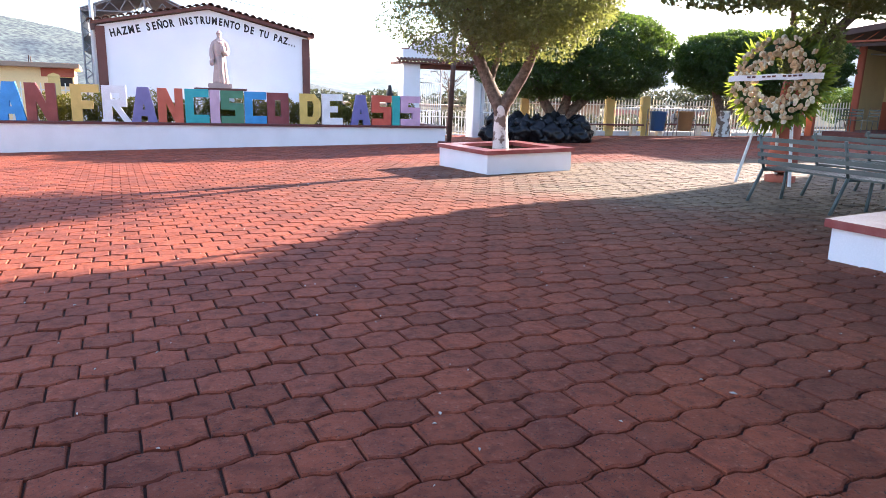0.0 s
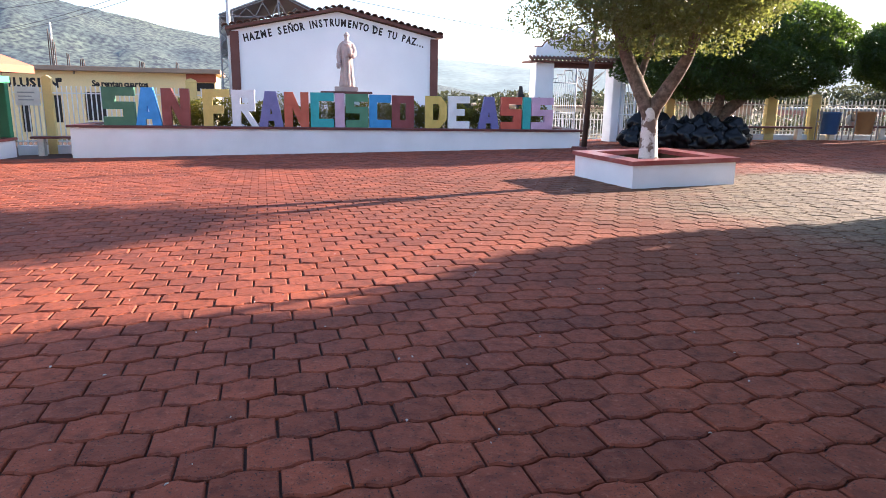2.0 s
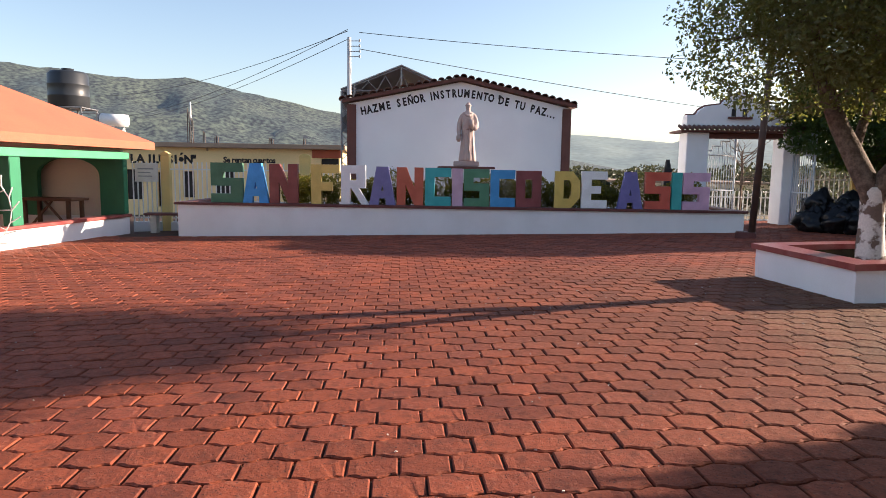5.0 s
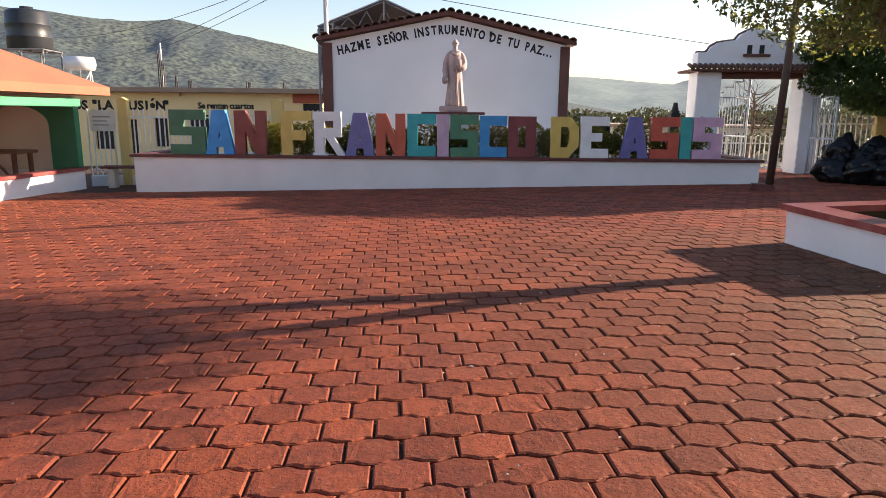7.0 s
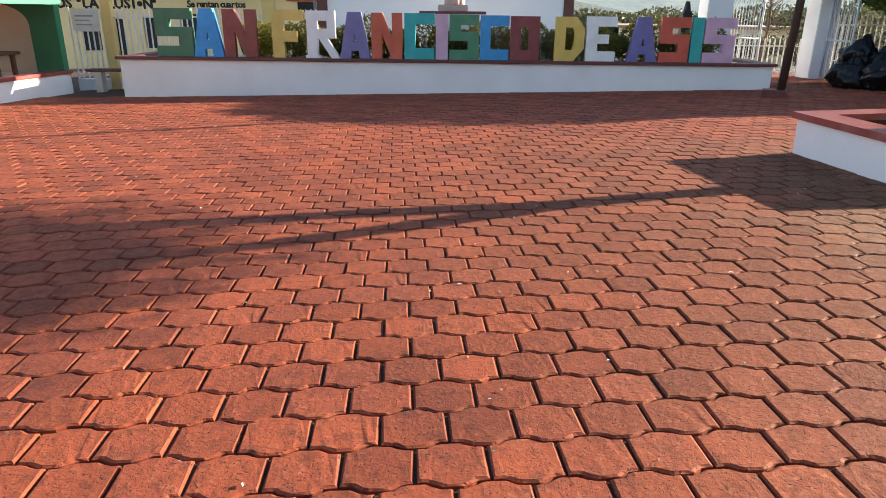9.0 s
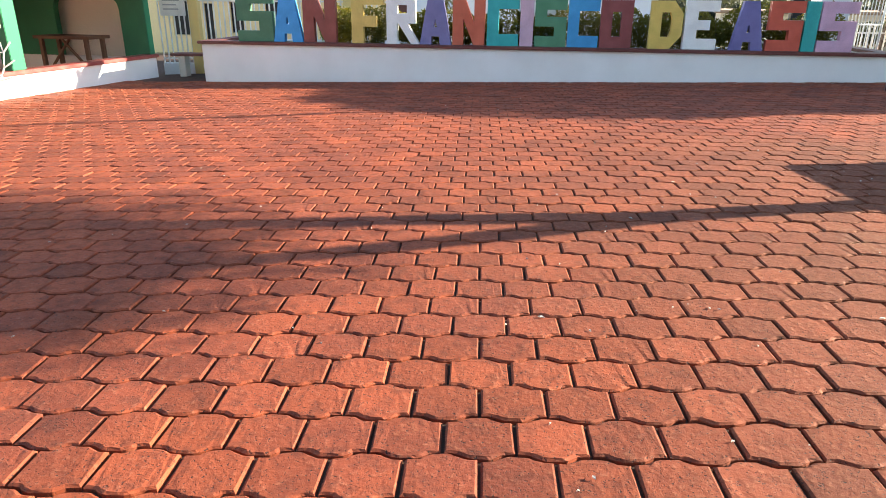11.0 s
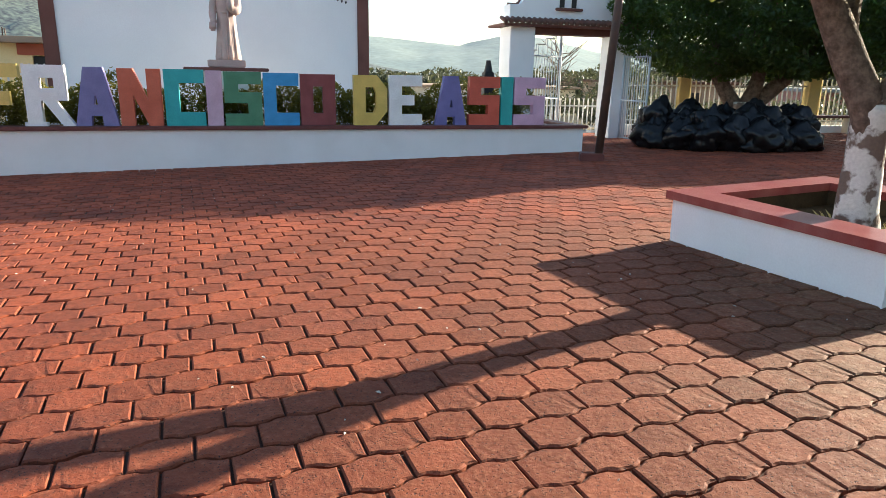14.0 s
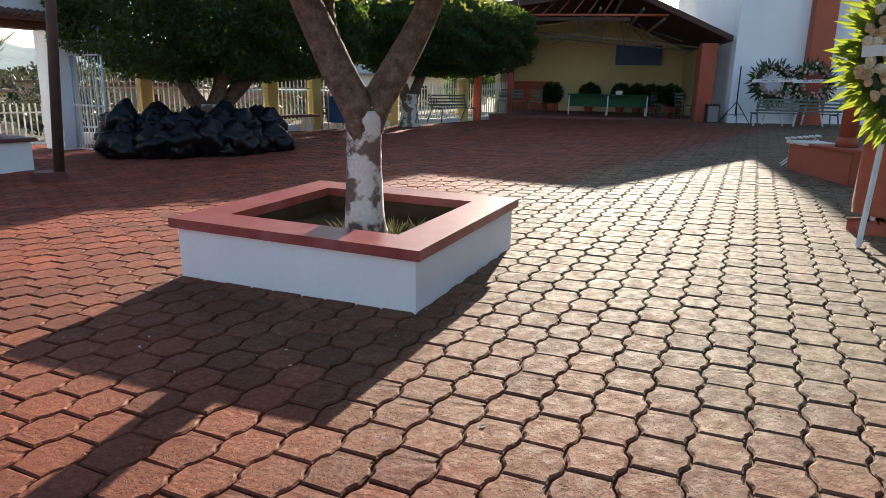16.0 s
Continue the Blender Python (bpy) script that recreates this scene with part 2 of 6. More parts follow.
for n in M_HILL.node_tree.nodes:
    if n.type == "MAP_RANGE" and n.inputs["To Max"].default_value > 1.5:
        n.inputs["From Min"].default_value, n.inputs["From Max"].default_value = 0.34, 0.68
M_BENCH = mat("grey_green_bench_paint", (0.10, 0.13, 0.12), 0.38, (0.06, 0.075, 0.07), 5.0, 0.5, 90.0, 0.1)
M_ORANGE = mat("orange_red_paint", (0.42, 0.11, 0.06), 0.7, (0.32, 0.08, 0.05), 1.5, 0.5, 50.0, 0.15)
M_HALLWALL = mat("ochre_hall_wall", (0.66, 0.54, 0.30), 0.85, (0.5, 0.4, 0.22), 1.0, 0.5, 40.0, 0.1)
M_DARKROOF = mat("dark_brown_roof", (0.07, 0.035, 0.028), 0.8, (0.11, 0.06, 0.045), 2.0, 0.6, 40.0, 0.2)
M_CLOTH = mat("green_tablecloth", (0.03, 0.10, 0.05), 0.9, bump=0.1)
M_BLUE = mat("blue_plastic", (0.03, 0.09, 0.22), 0.45, (0.05, 0.1, 0.2), 4.0, 0.5, 50.0, 0.05)
M_TANBIN = mat("tan_plastic", (0.32, 0.17, 0.07), 0.55, (0.22, 0.12, 0.06), 4.0, 0.5, 50.0, 0.1)
M_PETAL = mat("cream_petal", (0.55, 0.38, 0.20), 0.7, (0.40, 0.22, 0.14), 30.0, 0.6, 60.0, 0.2, random_tone=0.2)
M_WHITEPETAL = mat("white_petal", (0.66, 0.57, 0.40), 0.7, (0.6, 0.5, 0.36), 30.0, 0.5, 60.0, 0.2, random_tone=0.12)
M_RIBBON = mat("white_satin_ribbon", (0.72, 0.66, 0.66), 0.35, bump=0.0)
M_WIRE = mat("black_cable", (0.03, 0.03, 0.035), 0.6, bump=0.0)
M_LITTER = mat("paper_litter", (0.58, 0.53, 0.47), 0.9, bump=0.0)
M_UNSEENWALL = mat("unseen_wall_limewash", (0.62, 0.58, 0.52), 0.9, (0.42, 0.38, 0.33), 0.8, 0.7, 40.0, 0.2)
M_STRAW = mat("straw_grass", (0.35, 0.30, 0.14), 0.9, (0.2, 0.2, 0.08), 12.0, 0.6, 50.0, 0.0)

# ---- building helpers ----
GA, GB = 0.0270, -0.0012


def gz(x, y):
    """Height of the sloping paving; it levels out away from the square."""
    return GA * max(-40.0, min(40.0, x)) + GB * max(-40.0, min(60.0, y))


def add_box(bm, x0, y0, z0, x1, y1, z1, bevel=0.0, m=None):
    t = bmesh.new()
    bmesh.ops.create_cube(t, size=1.0)
    bmesh.ops.transform(t, verts=t.verts, matrix=Matrix.Translation(((x0 + x1) / 2, (y0 + y1) / 2, (z0 + z1) / 2)) @ Matrix.Diagonal((x1 - x0, y1 - y0, z1 - z0, 1)))
    if bevel:
        bmesh.ops.bevel(t, geom=t.edges[:], offset=bevel, segments=2, affect="EDGES")
    merge(bm, t, m)


def merge(bm, t, m=None):
    if m is not None:
        bmesh.ops.transform(t, verts=t.verts, matrix=m)
    me = bpy.data.meshes.new("tmp")
    t.to_mesh(me)
    t.free()
    bm.from_mesh(me)
    bpy.data.meshes.remove(me)


def add_rod(bm, p0, p1, r0, r1=None, seg=10):
    """A tapered round bar from p0 to p1."""
    p0, p1 = Vector(p0), Vector(p1)
    d = p1 - p0
    t = bmesh.new()
    bmesh.ops.create_cone(t, cap_ends=True, segments=seg, radius1=r0, radius2=r0 if r1 is None else r1, depth=d.length)
    merge(bm, t, Matrix.Translation((p0 + p1) / 2) @ d.to_track_quat("Z", "Y").to_matrix().to_4x4())


def add_prism(bm, outline, y0, y1, holes=(), bevel=0.0):
    """An x-z outline pushed through from y0 to y1; pieces are given as convex or simple outlines."""
    for pts in [outline]:
        t = bmesh.new()
        vs = [t.verts.new((x, y0, z)) for x, z in pts]
        f = t.faces.new(vs)
        ex = bmesh.ops.extrude_face_region(t, geom=[f])
        bmesh.ops.translate(t, verts=[v for v in ex["geom"] if isinstance(v, bmesh.types.BMVert)], vec=(0, y1 - y0, 0))
        bmesh.ops.recalc_face_normals(t, faces=t.faces[:])
        if bevel:
            sharp = [e for e in t.edges if len(e.link_faces) == 2 and e.calc_face_angle(0) > 0.4]
            bmesh.ops.bevel(t, geom=sharp, offset=bevel, segments=1, affect="EDGES")
        merge(bm, t)


def root(name, m, label="", category="", group="", kind=""):
    ob = new(name)
    ob.empty_display_size = 0.2
    ob.matrix_world = m
    return tagged(ob, label, category, group, kind)


def part(name, bm, material, parent=None, label="", smooth=False):
    me = bpy.data.meshes.new(name)
    bm.to_mesh(me)
    bm.free()
    me.materials.append(material)
    if smooth:
        me.polygons.foreach_set("use_smooth", [True] * len(me.polygons))
    ob = new(name, me)
    ob.parent = parent
    return tagged(ob, label)


def same(name, ob, m, parent=None):
    """Another object on ob's mesh."""
    o = new(name, ob.data)
    o.parent = parent
    o.matrix_local = m
    return o


def boxes(name, material, parent, *sizes, bevel=0.006, label=""):
    bm = bmesh.new()
    for s in sizes:
        add_box(bm, *s, bevel=bevel)
    return part(name, bm, material, parent, label)


def rods(name, material, parent, *bars, seg=8, label=""):
    bm = bmesh.new()
    for p0, p1, r in bars:
        add_rod(bm, p0, p1, r, seg=seg)
    return part(name, bm, material, parent, label, smooth=seg > 6)


def at(x, y, rz=0.0, dz=0.0, z=None):
    return pose(x, y, (gz(x, y) if z is None else z) + dz, 0, 0, rz)


def from_arrays(name, verts, faces, material, parent=None, smooth=False):
    me = bpy.data.meshes.new(name)
    me.from_pydata(verts, [], faces)
    me.materials.append(material)
    if smooth:
        me.polygons.foreach_set("use_smooth", [True] * len(me.polygons))
    ob = new(name, me)
    ob.parent = parent
    return ob


def glyph(char, size, depth, bold=0.0):
    """One character of the built-in font as a mesh, standing up in x-z, its foot's middle at the origin."""
    cu = bpy.data.curves.new("glyph", "FONT")
    cu.body, cu.size, cu.extrude, cu.offset, cu.align_x, cu.resolution_u = char, size, depth, bold, "CENTER", 2
    ob = bpy.data.objects.new("glyph", cu)
    scene.collection.objects.link(ob)
    bpy.context.view_layer.update()
    me = bpy.data.meshes.new_from_object(ob.evaluated_get(bpy.context.evaluated_depsgraph_get()))
    bpy.data.objects.remove(ob)
    bpy.data.curves.remove(cu)
    me.transform(pose(0, 0, 0, 90, 0, 0))
    return me


def leaf_points(rng, n, shape, shell=0.55):
    """Points inside a clipped crown, most of them near its skin. shape: centre, half sizes, power."""
    c, h, p = shape
    out = np.empty((0, 3))
    while len(out) < n:
        v = rng.normal(size=(n * 2, 3))
        flat = (np.abs(v[:, :2]) ** 2.3).sum(1, keepdims=True) ** (1 / 2.3)
        v /= (flat ** p + np.abs(v[:, 2:]) ** p) ** (1 / p)
        bumps = 1 + 0.07 * np.sin(v[:, :1] * 9 + 1) * np.sin(v[:, 1:2] * 8) + 0.05 * np.sin(v[:, 2:] * 13 + v[:, :1] * 11) + 0.04 * np.sin(v[:, 1:2] * 23)
        r = np.where(rng.random((n * 2, 1)) < shell, 1 - np.abs(rng.normal(0, 0.07, (n * 2, 1))), rng.random((n * 2, 1)) ** 0.4)
        q = v * r * bumps
        out = np.vstack([out, q])
    return np.array(c) + out[:n] * np.array(h)


def leaves(name, pts, rng, size, material, parent, lift=0.25):
    """Small folded leaves at the points, turned at random, in one mesh."""
    n = len(pts)
    d = rng.normal(size=(n, 3))
    d[:, 2] -= lift
    d /= np.linalg.norm(d, axis=1, keepdims=True)
    s = np.cross(d, rng.normal(size=(n, 3)))
    s /= np.linalg.norm(s, axis=1, keepdims=True)
    up = np.cross(s, d)
    L = size * rng.uniform(0.7, 1.3, (n, 1))
    v = np.empty((n, 4, 3))
    v[:, 0] = pts - d * L * 0.5
    v[:, 1] = pts + s * L * 0.27 + up * L * 0.1
    v[:, 2] = pts + d * L * 0.5
    v[:, 3] = pts - s * L * 0.27 + up * L * 0.1
    idx = np.arange(n) * 4
    f = np.concatenate([np.stack([idx, idx + 1, idx + 2], 1), np.stack([idx, idx + 2, idx + 3], 1)])
    return from_arrays(name, v.reshape(-1, 3).tolist(), f.tolist(), material, parent)


def limb(bm, pts, radii, seg=12):
    """A bent, tapered, slightly knotty limb along the points."""
    rings = []
    for i, (p, r) in enumerate(zip(pts, radii)):
        p = Vector(p)
        d = (Vector(pts[min(i + 1, len(pts) - 1)]) - Vector(pts[max(i - 1, 0)])).normalized()
        q = d.to_track_quat("Z", "Y")
        ring = []
        for k in range(seg):
            a = 2 * math.pi * k / seg
            rr = r * (1 + 0.12 * noise.noise(Vector((math.cos(a) * 1.5, math.sin(a) * 1.5, p.z * 1.5 + p.x))) + 0.07 * noise.noise(Vector((math.cos(a) * 4, math.sin(a) * 4, p.z * 3.5 + p.x * 3))))
            ring.append(bm.verts.new(p + q @ Vector((math.cos(a) * rr, math.sin(a) * rr, 0))))
        rings.append(ring)
    for a, b in zip(rings, rings[1:]):
        for k in range(seg):
            bm.faces.new((a[k], a[(k + 1) % seg], b[(k + 1) % seg], b[k]))
    bm.faces.new(rings[-1])
    bm.faces.new(rings[0][::-1])


def smooth_line(pts, n):
    """Catmull-Rom points through pts (x, y, z, r)."""
    p = [Vector(q) for q in pts]
    p = [p[0] * 2 - p[1]] + p + [p[-1] * 2 - p[-2]]
    out = []
    for i in range(1, len(p) - 2):
        for k in range(n):
            t = k / n
            out.append(0.5 * ((2 * p[i]) + (p[i + 1] - p[i - 1]) * t + (2 * p[i - 1] - 5 * p[i] + 4 * p[i + 1] - p[i + 2]) * t * t + (3 * p[i] - p[i - 1] - 3 * p[i + 1] + p[i + 2]) * t ** 3))
    out.append(p[-2])
    return out


def add_limb(bm, pts, n=4, seg=12):
    line = [Vector((q[0], q[1], q[2])) for q in pts]
    pos = smooth_line(line, n)
    rad = smooth_line([Vector((q[3], 0, 0)) for q in pts], n)
    limb(bm, pos, [r.x for r in rad], seg)

# ---- ground and distance ----


def make_ground():
    """One sheet: the bed of the paving in the square, dry earth out to the horizon."""
    xs = [-3000, -1200, -500, -200, -100, -60, -40, -30] + list(range(-24, 30, 3)) + [30, 40, 60, 100, 200, 500, 1200, 3000]
    ys = [-1500, -500, -150, -60, -30] + list(range(-15, 33, 3)) + [40, 60, 100, 200, 500, 1200, 3000]
    verts = [(x, y, gz(x, y) - 0.0215 - (0.0 if -18 < x < 24 and -12 < y < 26 else 0.06)) for y in ys for x in xs]
    nx = len(xs)
    faces = [(j * nx + i, j * nx + i + 1, (j + 1) * nx + i + 1, (j + 1) * nx + i) for j in range(len(ys) - 1) for i in range(nx - 1)]
    ob = from_arrays("ground", verts, faces, M_EARTH)
    ob.data.materials.append(M_BED)
    for k, p in enumerate(ob.data.polygons):
        c = p.center
        p.material_index = 1 if -24 < c.x < 27 and -15 < c.y < 26.5 else 0
    return tagged(ob, "dry earth around the sloping red paved square", "ground", kind="structure")


make_ground()


def hills(name, ridge, dist, depth, material, label, seed, rough):
    """A hillside: the ridge is given as (azimuth from +y in degrees, height in degrees)."""
    az = np.linspace(ridge[0][0], ridge[-1][0], 150)
    el = np.interp(az, [r[0] for r in ridge], [r[1] for r in ridge])
    verts, rows = [], 14
    for j in range(rows):
        f = j / (rows - 1)
        for a, e in zip(az, el):
            d = dist + depth * f
            top = math.tan(radians(e)) * (dist + depth)
            h = top * (f ** 0.8) + rough * top * noise.fractal(Vector((a * 0.25 + seed, f * 4, seed)), 1.0, 2.0, 5) * (0.1 + 0.5 * f * (1 - f) * 4)
            if f == 1:
                h = top * (1 + 0.03 * noise.fractal(Vector((a * 0.5, seed, 1.0)), 1.0, 2.0, 4))
            verts.append((math.sin(radians(a)) * d, math.cos(radians(a)) * d, h + 1.3 - 6 * (1 - f)))
    n = len(az)
    faces = [(j * n + i, j * n + i + 1, (j + 1) * n + i + 1, (j + 1) * n + i) for j in range(rows - 1) for i in range(n - 1)]
    ob = from_arrays(name, verts, faces, material, smooth=True)
    return tagged(ob, label, "hill", kind="structure")


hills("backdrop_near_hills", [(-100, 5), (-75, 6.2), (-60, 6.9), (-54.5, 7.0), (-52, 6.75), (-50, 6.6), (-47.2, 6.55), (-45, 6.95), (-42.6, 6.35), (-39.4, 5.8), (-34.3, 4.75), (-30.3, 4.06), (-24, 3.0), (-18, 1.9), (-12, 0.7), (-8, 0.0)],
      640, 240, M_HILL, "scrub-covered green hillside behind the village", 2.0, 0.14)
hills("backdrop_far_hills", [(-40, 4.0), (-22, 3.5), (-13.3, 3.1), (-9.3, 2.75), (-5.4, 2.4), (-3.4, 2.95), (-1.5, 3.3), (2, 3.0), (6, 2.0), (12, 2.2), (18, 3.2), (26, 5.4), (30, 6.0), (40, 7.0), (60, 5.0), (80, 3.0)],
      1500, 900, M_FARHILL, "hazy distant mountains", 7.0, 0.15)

# ---- the letter wall, its planting and the statue ----
WALL = pose(-13.02, 15.56, 0.0, 0, 0, 22.62)
WLEN = 13.86


def letter_wall():
    r = root("letter_wall", WALL, "long white planter wall with dark red coping", "wall", kind="structure")
    boxes("front_wall", M_WHITE, r, (0.0, 0.0, -0.6, WLEN, 0.24, 0.425), bevel=0.012)
    boxes("end_wall", M_WHITE, r, (0.0, 0.243, -0.6, 0.22, 1.9, 0.425), (WLEN - 0.22, 0.243, -0.6, WLEN, 1.9, 0.425), bevel=0.01)
    boxes("back_wall", M_WHITE, r, (0.0, 1.903, -0.6, WLEN, 2.1, 0.425), bevel=0.01)
    boxes("coping", M_CAPDARK, r, (-0.07, -0.07, 0.428, WLEN + 0.07, 0.29, 0.49), bevel=0.014)
    boxes("coping", M_CAPDARK, r, (-0.07, 0.293, 0.428, 0.26, 2.15, 0.49), (WLEN - 0.26, 0.293, 0.428, WLEN + 0.07, 2.15, 0.49), bevel=0.014)
    boxes("soil", M_SOIL, r, (0.22, 0.24, -0.5, WLEN - 0.22, 1.9, 0.38), bevel=0.0)


letter_wall()

SHAPES = {
    "S": [[(0, 0), (1, 0), (1, .22), (0, .22)], [(.62, .22), (1, .22), (1, .42), (.62, .42)], [(0, .42), (1, .42), (1, .62), (0, .62)], [(0, .62), (.38, .62), (.38, .77), (0, .77)], [(0, .77), (1, .77), (1, 1), (0, 1)]],
    "A": [[(0, 0), (.36, 0), (.38, .17), (.05, .17)], [(.64, 0), (1, 0), (.95, .17), (.62, .17)], [(.05, .17), (.95, .17), (.90, .36), (.10, .36)], [(.10, .36), (.45, .36), (.49, .52), (.145, .52)], [(.55, .36), (.90, .36), (.855, .52), (.51, .52)], [(.145, .52), (.855, .52), (.72, 1), (.28, 1)]],
    "N": [[(0, 0), (.33, 0), (.33, .55), (.66, 0), (1, 0), (1, 1), (.67, 1), (.67, .45), (.36, 1), (0, 1)]],
    "F": [[(0, 0), (.36, 0), (.36, .34), (.76, .34), (.76, .56), (.36, .56), (.36, .78), (1, .78), (1, 1), (0, 1)]],
    "R": [[(0, .06), (.34, .06), (.34, 1), (0, 1)], [(-.07, 0), (.42, 0), (.42, .06), (-.07, .06)], [(.34, .79), (.92, .79), (.92, 1), (.34, 1)], [(.66, .62), (.92, .62), (.92, .79), (.66, .79)], [(.34, .42), (.92, .42), (.92, .62), (.34, .62)], [(.34, .42), (.38, .42), (.78, 0), (1.05, 0), (.66, .42), (.5, .42)]],
    "C": [[(0, 0), (1, 0), (1, .24), (.36, .24), (.36, .76), (1, .76), (1, 1), (0, 1)]],
    "I": [[(0, 0), (1, 0), (1, 1), (0, 1)]],
    "O": [[(0, 0), (1, 0), (1, .24), (0, .24)], [(0, .24), (.36, .24), (.36, .76), (0, .76)], [(.64, .24), (1, .24), (1, .76), (.64, .76)], [(0, .76), (1, .76), (1, 1), (0, 1)]],
    "D": [[(0, 0), (.35, 0), (.35, 1), (0, 1)], [(.35, 0), (.66, 0), (.60, .25), (.35, .25)], [(.66, 0), (1, .28), (.67, .38), (.60, .25)], [(1, .28), (1, .74), (.67, .64), (.67, .38)], [(1, .74), (.70, 1), (.60, .76), (.67, .64)], [(.35, .76), (.60, .76), (.70, 1), (.35, 1)]],
    "E": [[(0, 0), (1, 0), (1, .22), (.38, .22), (.38, .40), (.76, .40), (.76, .60), (.38, .60), (.38, .78), (1, .78), (1, 1), (0, 1)]],
}
LETTERS = [("S", 0.81, 1.60, 1.47, "green", (0.05, 0.15, 0.085)), ("A", 1.60, 2.25, 1.47, "sky blue", (0.04, 0.27, 0.60)), ("N", 2.27, 2.97, 1.46, "brown red", (0.22, 0.055, 0.045)),
           ("F", 3.31, 3.99, 1.46, "yellow", (0.58, 0.42, 0.12)), ("R", 4.05, 4.70, 1.45, "white", (0.74, 0.74, 0.74)), ("A", 4.74, 5.39, 1.43, "violet", (0.17, 0.16, 0.33)),
           ("N", 5.42, 6.07, 1.42, "orange red", (0.48, 0.11, 0.06)), ("C", 6.12, 6.75, 1.42, "turquoise", (0.03, 0.34, 0.34)), ("I", 6.78, 7.04, 1.41, "lilac", (0.52, 0.36, 0.45)),
           ("S", 7.07, 7.69, 1.40, "leaf green", (0.07, 0.21, 0.12)), ("C", 7.72, 8.32, 1.39, "blue", (0.04, 0.26, 0.52)), ("O", 8.35, 8.96, 1.38, "maroon", (0.20, 0.05, 0.05)),
           ("D", 9.29, 9.90, 1.38, "yellow", (0.60, 0.43, 0.11)), ("E", 9.94, 10.56, 1.39, "white", (0.74, 0.74, 0.72)), ("A", 10.82, 11.43, 1.39, "violet", (0.15, 0.14, 0.33)),
           ("S", 11.48, 12.09, 1.39, "red", (0.50, 0.09, 0.055)), ("I", 12.12, 12.36, 1.39, "turquoise", (0.03, 0.34, 0.32)), ("S", 12.39, 13.03, 1.39, "pink lilac", (0.55, 0.34, 0.46))]


def block_letter(ch, s0, s1, top, tone, rgb):
    w, h = s1 - s0, top - 0.492
    bm = bmesh.new()
    for pts in SHAPES[ch]:
        add_prism(bm, [(x * w, z * h) for x, z in pts], 0.0, 0.14, bevel=0.0)
    m = mat("letter_paint_" + tone.replace(" ", "_"), rgb, 0.55, tuple(min(1, c * 1.5 + 0.03) for c in rgb), 4.0, 0.45, 60.0, 0.12)
    ob = part("block_letter", bm, m)
    ob.matrix_world = WALL @ pose(s0, 0.10, 0.492)
    tagged(ob, "large %s painted block letter %s standing on the coping" % (tone, ch), "letter", "letters of the town name")


for item in LETTERS:
    block_letter(*item)


def hedge():
    rng = np.random.default_rng(5)
    pts = []
    for s in np.arange(2.7, 13.2, 0.42):
        pts.append(leaf_points(rng, 1700, ((s, 0.75 + 0.15 * math.sin(s * 3), 0.78), (0.34, 0.30, 0.42 + 0.12 * math.sin(s * 5.1) + 0.08 * math.sin(s * 11)), 2.0), 0.6))
    r = root("hedge", WALL, "yellow-green clipped shrubs growing behind the letters", "hedge", kind="stuff")
    leaves("foliage", np.vstack(pts), rng, 0.062, M_HEDGE, r, -0.3)
    stems = bmesh.new()
    for s in np.arange(2.7, 13.2, 0.42):
        add_limb(stems, [(s, 0.75, 0.35, 0.02), (s + 0.05, 0.78, 0.6, 0.015), (s - 0.04, 0.72, 0.95, 0.008)], 2, 6)
    part("stems", stems, M_BARK, r)


hedge()


def grass_tuft(x, y, n, seed):
    rng = np.random.default_rng(seed)
    verts, faces = [], []
    for k in range(n):
        a, r = rng.uniform(0, 6.28), abs(rng.normal(0, 0.09))
        h, lean = rng.uniform(0.04, 0.15), rng.uniform(0.02, 0.13)
        bx, by = math.cos(a) * r, math.sin(a) * r
        dx, dy = math.cos(a), math.sin(a)
        i = len(verts)
        verts += [(bx - dy * .006, by + dx * .006, 0), (bx + dy * .006, by - dx * .006, 0), (bx + dx * lean * .5, by + dy * lean * .5, h * .7), (bx + dx * lean, by + dy * lean, h)]
        faces += [(i, i + 1, i + 2), (i, i + 2, i + 3)]
    ob = from_arrays("grass_tuft", verts, faces, M_STRAW)
    return tagged(ob, "tuft of dry yellowish grass in the planter soil", "grass", kind="stuff")


